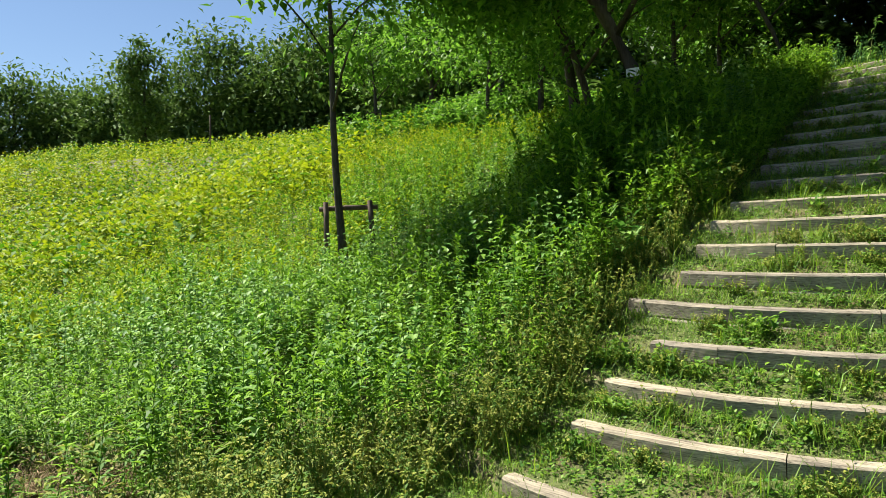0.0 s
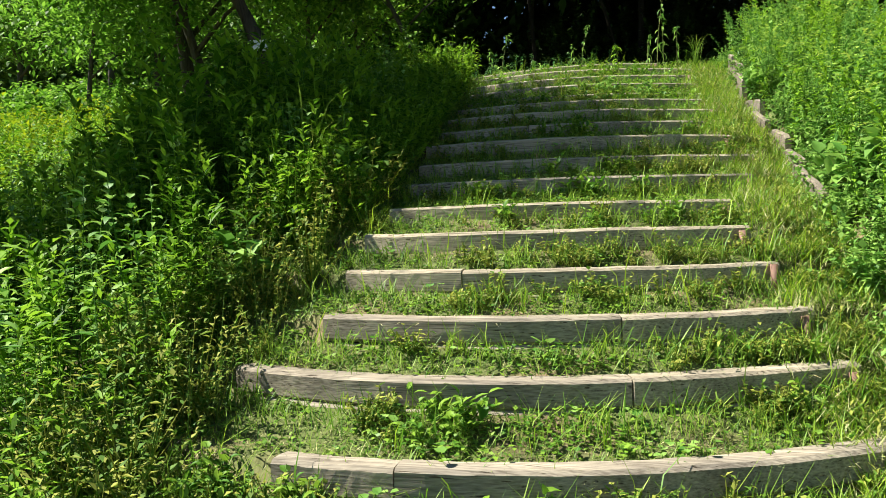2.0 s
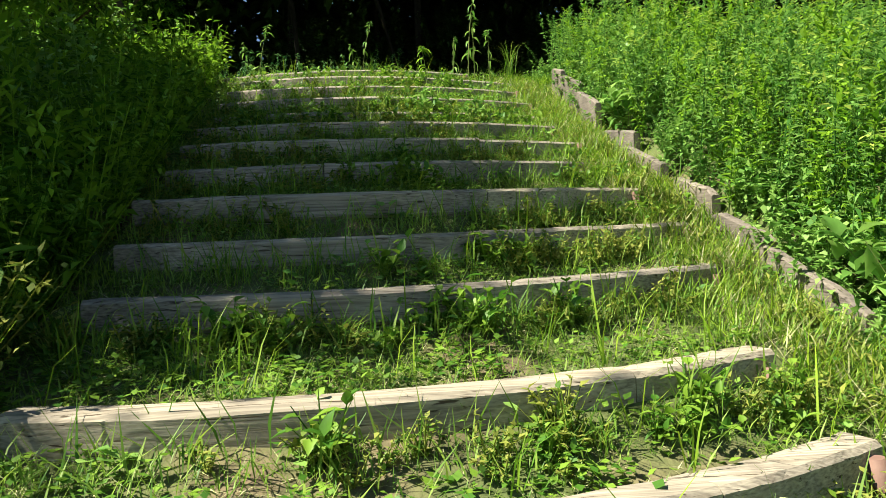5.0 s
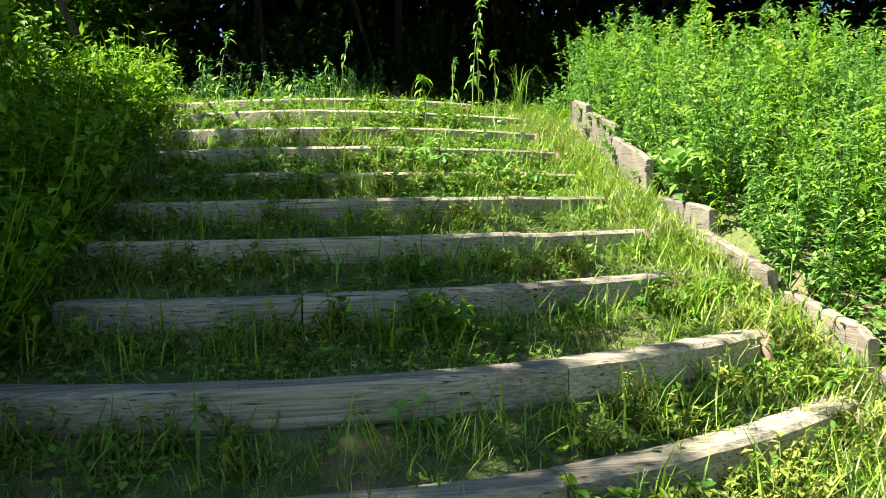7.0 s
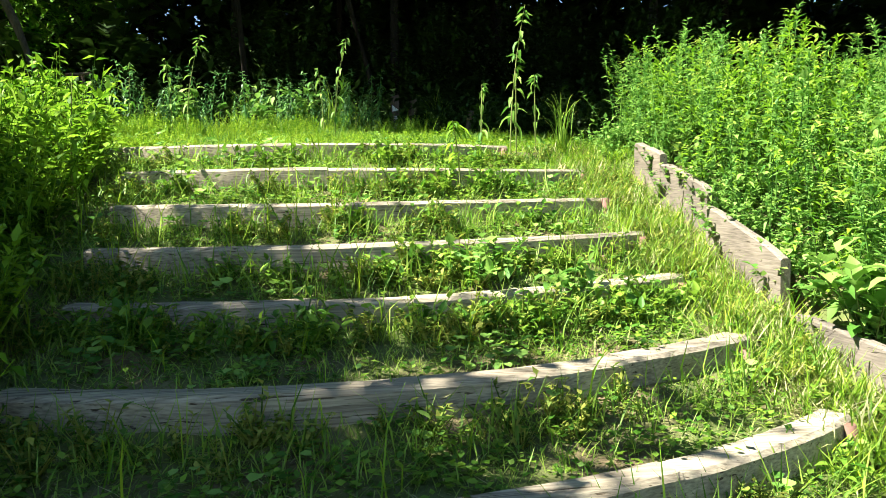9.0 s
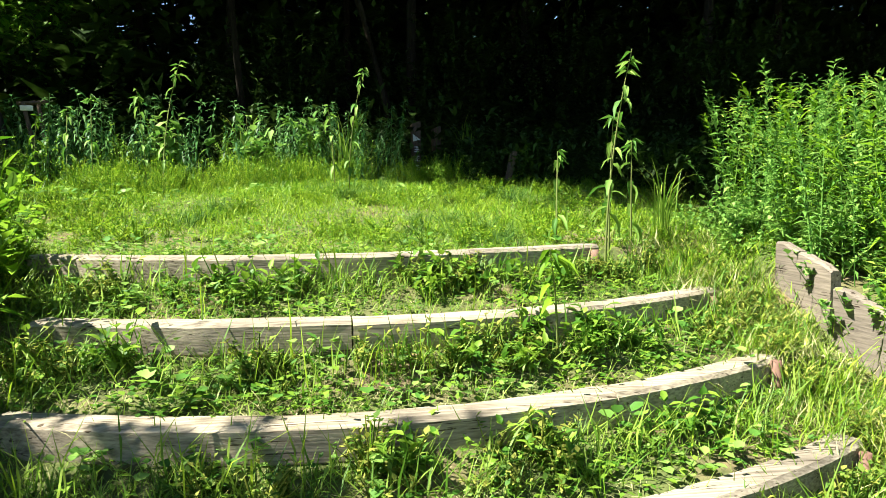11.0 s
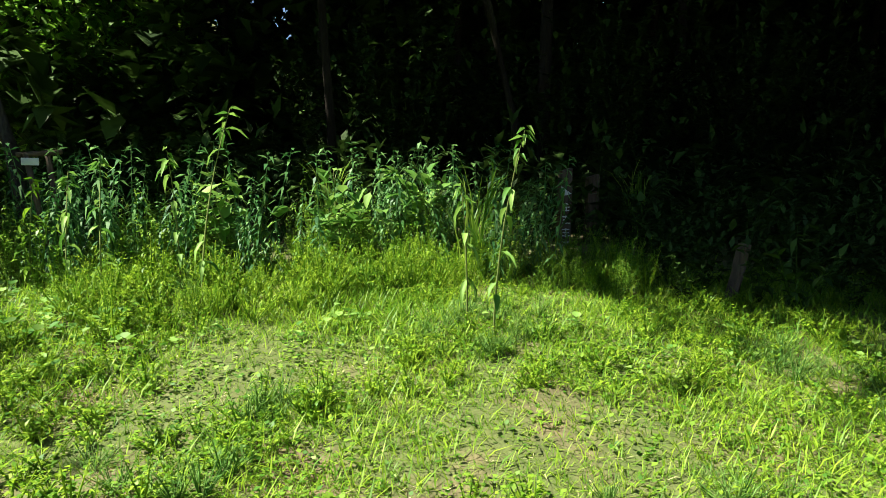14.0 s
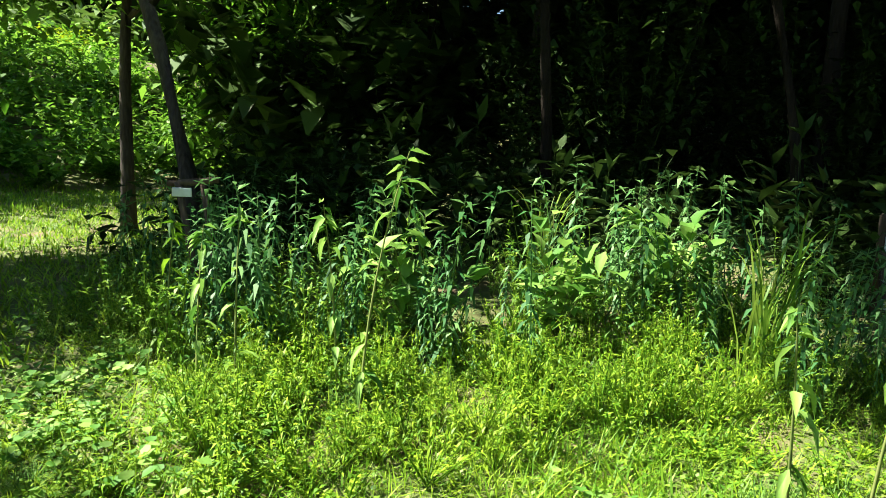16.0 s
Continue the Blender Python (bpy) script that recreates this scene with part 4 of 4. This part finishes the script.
tree("wood_edge_tree", (-3.12, 13.7), 7.2, (-4.0, 2.6), 70, 1.4, 0.14, 65, BRIGHT_LEAF, "tree with long spreading limbs at the edge of the wood", 14, 0.065, 0.5, 9, 0.25)
# two added trees, crowns out of view, leaned to shade the terrace's right side
tree("added_shade_tree", (-1.1, 15.7), 9.0, (-0.7, -2.9), 90, 1.8, 0.24, 60, SHADED_LEAF, "tall leaning tree added to shade the terrace, crown out of view", 51, 0.05, 0.6, 7, 0.55, bark=SHADED_BARK)
tree("added_shade_tree", (0.9, 15.6), 9.0, (-3.8, -4.2), 125, 2.0, 0.24, 75, SHADED_LEAF, "tall crooked tree added to shade the terrace corner, crown out of view", 52, 0.05, 0.62, 7, 0.58, bark=SHADED_BARK)
tree("lawn_tree", (-5.8, 16.4), 6.5, (0.1, 0.3), 70, 1.9, 0.15, 60, BRIGHT_LEAF, "slender tree standing on the lawn", 15, 0.08, 0.45, 7, 0.35)
# extra tree, mostly out of view, added for the shade band on the lawn
tree("lawn_tree", (-6.2, 14.4), 6.0, (0.0, 0.2), 230, 2.0, 0.15, 90, BRIGHT_LEAF, "leafy tree added to shade the lawn by the wood", 62, 0.08, 0.45, 8, 0.35)
tree("lawn_tree", (-6.6, 20.6), 6.5, (0.2, 0.4), 150, 2.3, 0.2, 80, BRIGHT_LEAF, "bright leafy tree at the corner of lawn and wood", 61, 0.09, 0.12, 8, 0.2)
tree("lawn_tree", (-15.2, 18.0), 6.5, (0.3, 0.2), 80, 2.4, 0.2, 60, BRIGHT_LEAF, "broad light-green tree beyond the lawn", 16, 0.09, 0.3, 7, 0.25)
tree("meadow_tree", (-23.7, 20.0), 5.8, (-0.5, 0.2), 45, 1.6, 0.26, 50, BRIGHT_LEAF, "young tree on stakes in the meadow", 17, 0.11, 0.4, 8, 0.3, group="meadow trees")
tree("meadow_tree", (-25.5, 25.6), 6.3, (0.3, 0.2), 60, 2.4, 0.3, 60, BRIGHT_LEAF, "spreading tree at the top of the meadow", 18, 0.16, 0.4, 9, 0.3, group="meadow trees")
tree("meadow_tree", (-18.5, 23.0), 7.4, (0.3, 0.2), 60, 2.5, 0.3, 60, BRIGHT_LEAF, "spreading dark-trunked tree at the top of the meadow", 19, 0.16, 0.4, 9, 0.3, group="meadow trees")
tree("meadow_tree", (-13.5, 19.0), 7.5, (0.3, 0.2), 80, 2.8, 0.26, 60, BRIGHT_LEAF, "broad-leaved tree beyond the thicket", 20, 0.14, 0.35, 9, 0.3, group="meadow trees")
tree("meadow_tree", (-53.0, 22.0), 10.2, (0.2, 0.1), 70, 1.9, 0.42, 60, FAR_LEAF, "slim dark green tree on stakes across the meadow", 21, 0.2, 0.2, 6, 0.3, group="meadow trees")
stake_frame((-23.6, 19.8), 40, 1.4)
stake_frame((-52.6, 21.7), 70, 2.2)
thin = tagged(empty("thin_stake", (-36, 18.2, float(gz(-36, 18.2)) - 0.1)), "single thin dark stake standing in the meadow", "stake")
part("stake", rod_bm([(0, 0, 0), (-0.08, 0, 1.3), (0.02, 0, 2.5)], [0.06, 0.055, 0.05], 7), POST, thin)

# the tree line behind the meadow
far_kinds = [tree("far_tree", p, h, (0.4, 0.3), 120, r * 0.95, 0.66, 76, FAR_LEAF, "dense dark green tree of the far tree line", s, 0.3, 0.12, 6, 0.2, group="far tree line") for p, h, r, s in (((-70, 38), 15.0, 6.2, 31), ((-62, 41), 13.0, 6.0, 32), ((-46, 44), 13.0, 6.2, 33))]
far_places = [(-92, 24), (-86, 31), (-79, 33), (-88, 16), (-82, 8), (-96, 10), (-55, 43), (-50, 46), (-39, 43), (-34, 45), (-42, 49), (-30, 48), (-66, 47), (-76, 45), (-57, 51), (-24, 46), (-85, 40), (-101, 18), (-98, 32), (-20, 50)]
rnd = random.Random(8)
for i, (fx, fy) in enumerate(far_places):
    copy_thing(far_kinds[i % 3], pose(fx, fy, float(gz(fx, fy)) - 0.8 - rnd.uniform(0, 1.5), 0, 0, rnd.uniform(0, 360)))
x, y = scatter(190, -100, -20, 30, 46)
P = pick(x, y, y > 33 + 0.12 * (x + 50) * (x < -60))
stuff("far_bushes", [bushy_shape(rng, 2.2, 1.8, 12, 12, 0.6, 0.38) for _ in range(4)], P, rng.uniform(0.7, 1.5, len(P)), rng, FAR_LEAF, "bushes along the foot of the far tree line", "bushes")
x, y = scatter(440, -24, -5.0, 16.5, 29)
P = pick(x, y, np.hypot(x + 0.5, y - 9.6) > 14.2 + 0.7 * np.sin(x * 1.3))
stuff("lawn_bushes", [bushy_shape(rng, 1.7, 1.1, 16, 14, 0.22, 0.14) for _ in range(4)], P, rng.uniform(0.4, 1.0, len(P)), rng, BRIGHT_LEAF, "bright bushes behind the lawn", "bushes")
x, y = scatter(60, -3.9, -2.2, 14.2, 16.5)
P = on_ground(x, y)
stuff("edge_bushes", [bushy_shape(rng, 1.0, 0.5, 12, 12, 0.12, 0.07, leaf_quads) for _ in range(3)], P, rng.uniform(0.6, 1.1, len(P)), rng, SHADED_LEAF, "shade-darkened bushes between lawn and wood", "bushes")

# the wood behind the terrace, shade painted into its leaves and bark
wood_kinds = [tree("wood_tree", p, h, (0.3, -0.3), 110, r, 0.46, 58, SHADED_LEAF, "tall tree of the shade-darkened wood with a dense crown", s, 0.085, cf, 7, 0.45, group="wood trees", flat=0.7, bark=SHADED_BARK) for p, h, r, s, cf in (((1.2, 16.6), 10.0, 3.1, 41, 0.45), ((5.2, 15.4), 10.5, 3.2, 42, 0.4), ((-1.6, 18.2), 10.5, 3.2, 43, 0.35))]
# first three stand unseen east of the bank, added to block sky light
wood_places = [(8.4, 8.0), (9.2, 4.8), (9.8, 1.6), (3.4, 18.4), (7.8, 17.6), (9.6, 14.6), (12.4, 17.0), (0.4, 20.6), (4.0, 21.6), (8.0, 21.2), (12.0, 20.6), (16.0, 18.4), (-3.6, 21.0), (-2.6, 24.4), (2.0, 24.6), (6.4, 25.0), (11.0, 24.6), (-10.0, 28.0), (13.5, 13.0), (16.5, 14.0), (-6.0, 25.0), (19.5, 16.5), (11.5, 10.5), (15.0, 9.0)]
for i, (fx, fy) in enumerate(wood_places):
    copy_thing(wood_kinds[i % 3], pose(fx, fy, float(gz(fx, fy)) - 0.1, 0, 0, rnd.uniform(0, 360)))
x, y = scatter(300, -16, 24, 18.5, 34)
P = pick(x, y, ((y > 21 - 0.3 * np.clip(x - 8, 0, 20)) | (x < -3)) & (x > -0.4 - 0.55 * (y - 9)))
stuff("wood_thicket", [bushy_shape(rng, 3.4, 1.6, 16, 22, 0.3, 0.22) for _ in range(4)], P, rng.uniform(1.0, 1.85, len(P)), rng, SHADED_LEAF, "dense shade-darkened thicket deep in the wood", "thicket")


x, y = scatter(22, -2.9, -1.9, 8.9, 10.3)
P = on_ground(x, y)
stuff("tall_bushes", [bushy_shape(rng, 1.1, 0.35, 9, 16, 0.09, 0.045, leaf_quads) for _ in range(3)], P, rng.uniform(0.5, 0.85, len(P)), rng, WEED, "leafy bushes beside the top of the flight", "bushes")

x, y = np.concatenate([scatter(60, -1.5, 10, 16.4, 18.2), scatter(5, 4.6, 6.0, 14.4, 15.0)], 1)
P = on_ground(x, y)
stuff("wood_thicket", [bushy_shape(rng, 2.4, 0.9, 18, 40, 0.11, 0.06) for _ in range(3)], P, rng.uniform(0.75, 1.2, len(P)), rng, SHADED_LEAF, "shade-darkened leafy thicket along the edge of the wood", "thicket")

# ---- posts, plates and boards at the wood's edge ----
def marked_post(place, tall, turn, marks):
    z = float(gz(*place)) - 0.1
    root = tagged(empty("marker_post", (*place, z), turn), "weathered square post with white painted marks" if marks else "weathered bare square post at the wood's edge", "post", "marker posts")
    bm = bmesh.new()
    bmesh.ops.create_cube(bm, size=1)
    bmesh.ops.scale(bm, vec=(0.095, 0.09, tall + 0.1), verts=bm.verts)
    bmesh.ops.translate(bm, vec=(0, 0, (tall + 0.1) / 2), verts=bm.verts)
    for v in bm.verts:
        if v.co.z > tall:
            v.co.z += 0.02 * v.co.x / 0.06
    bmesh.ops.bevel(bm, geom=list(bm.edges), offset=0.008, segments=2, affect="EDGES")
    part("post_body", bm, POST, root)
    if marks:
        bm = bmesh.new()
        tri = [bm.verts.new(v) for v in ((-0.045, -0.047, tall - 0.03), (-0.045, -0.047, tall - 0.11), (0.04, -0.047, tall - 0.09))]
        f = bm.faces.new(tri)
        ext = bmesh.ops.extrude_face_region(bm, geom=[f])
        bmesh.ops.translate(bm, vec=(0, -0.003, 0), verts=[v for v in ext["geom"] if isinstance(v, bmesh.types.BMVert)])
        part("painted_mark", bm, WHITE, root, "white painted triangle")
        for i in range(4):
            bm = bmesh.new()
            zc = tall - 0.19 - 0.1 * i
            for dz, dx, w, h in ((0.02, 0, 0.06, 0.008), (-0.005, 0, 0.05, 0.008), (-0.03, 0.004, 0.065, 0.008), (-0.004, 0, 0.009, 0.065)):
                made = bmesh.ops.create_cube(bm, size=1)["verts"]
                bmesh.ops.scale(bm, vec=(w, 0.003, h), verts=made)
                bmesh.ops.translate(bm, vec=(dx, -0.048, zc + dz), verts=made)
            part("painted_mark", bm, WHITE, root, "faded white painted sign")


marked_post((0.93, 13.87), 0.6, 8, True)
marked_post((1.17, 13.96), 0.55, 8, False)
old = tagged(empty("old_board", (1.47, 12.1, float(gz(1.47, 12.1)) - 0.05), -10), "broken weathered board leaning in the weeds", "board")
bm = plank_bm((0, 0, 0), (0.1, 0.05, 0.36), 0.09, 0.035, rnd, 0.008)
part("plank", bm, POST, old)
stand = tagged(empty("notice_stand", (-2.55, 12.75, float(gz(-2.55, 12.75)) - 0.08), 12), "dark wooden stand with a rail and a small white plate", "notice stand")
part("post", rod_bm([(0.05, 0, 0), (0.0, 0, 0.4), (-0.08, 0, 0.84)], [0.02, 0.019, 0.018], 8), POST, stand)
part("post", rod_bm([(0.13, 0.05, 0), (0.09, 0.05, 0.4), (0.03, 0.05, 0.84)], [0.02, 0.019, 0.018], 8), POST, stand)
part("rail", rod_bm([(-0.13, 0.0, 0.83), (0, 0.01, 0.84), (0.12, 0.03, 0.855)], [0.016, 0.017, 0.016], 8), POST, stand)
bm = bmesh.new()
bmesh.ops.create_cube(bm, size=1)
bmesh.ops.scale(bm, vec=(0.1, 0.008, 0.045), verts=bm.verts)
bmesh.ops.translate(bm, vec=(-0.05, -0.022, 0.79), verts=bm.verts)
bmesh.ops.bevel(bm, geom=list(bm.edges), offset=0.003, segments=1, affect="EDGES")
part("plate", bm, WHITE, stand, "small white plate")

plate = tagged(empty("tree_plate", (-3.07, 6.50, 3.42), 10), "small white name plate fixed to a tree trunk", "plate")
bm = bmesh.new()
bmesh.ops.create_cube(bm, size=1)
bmesh.ops.scale(bm, vec=(0.2, 0.012, 0.12), verts=bm.verts)
bmesh.ops.bevel(bm, geom=list(bm.edges), offset=0.003, segments=1, affect="EDGES")
part("plate_face", bm, WHITE, plate)
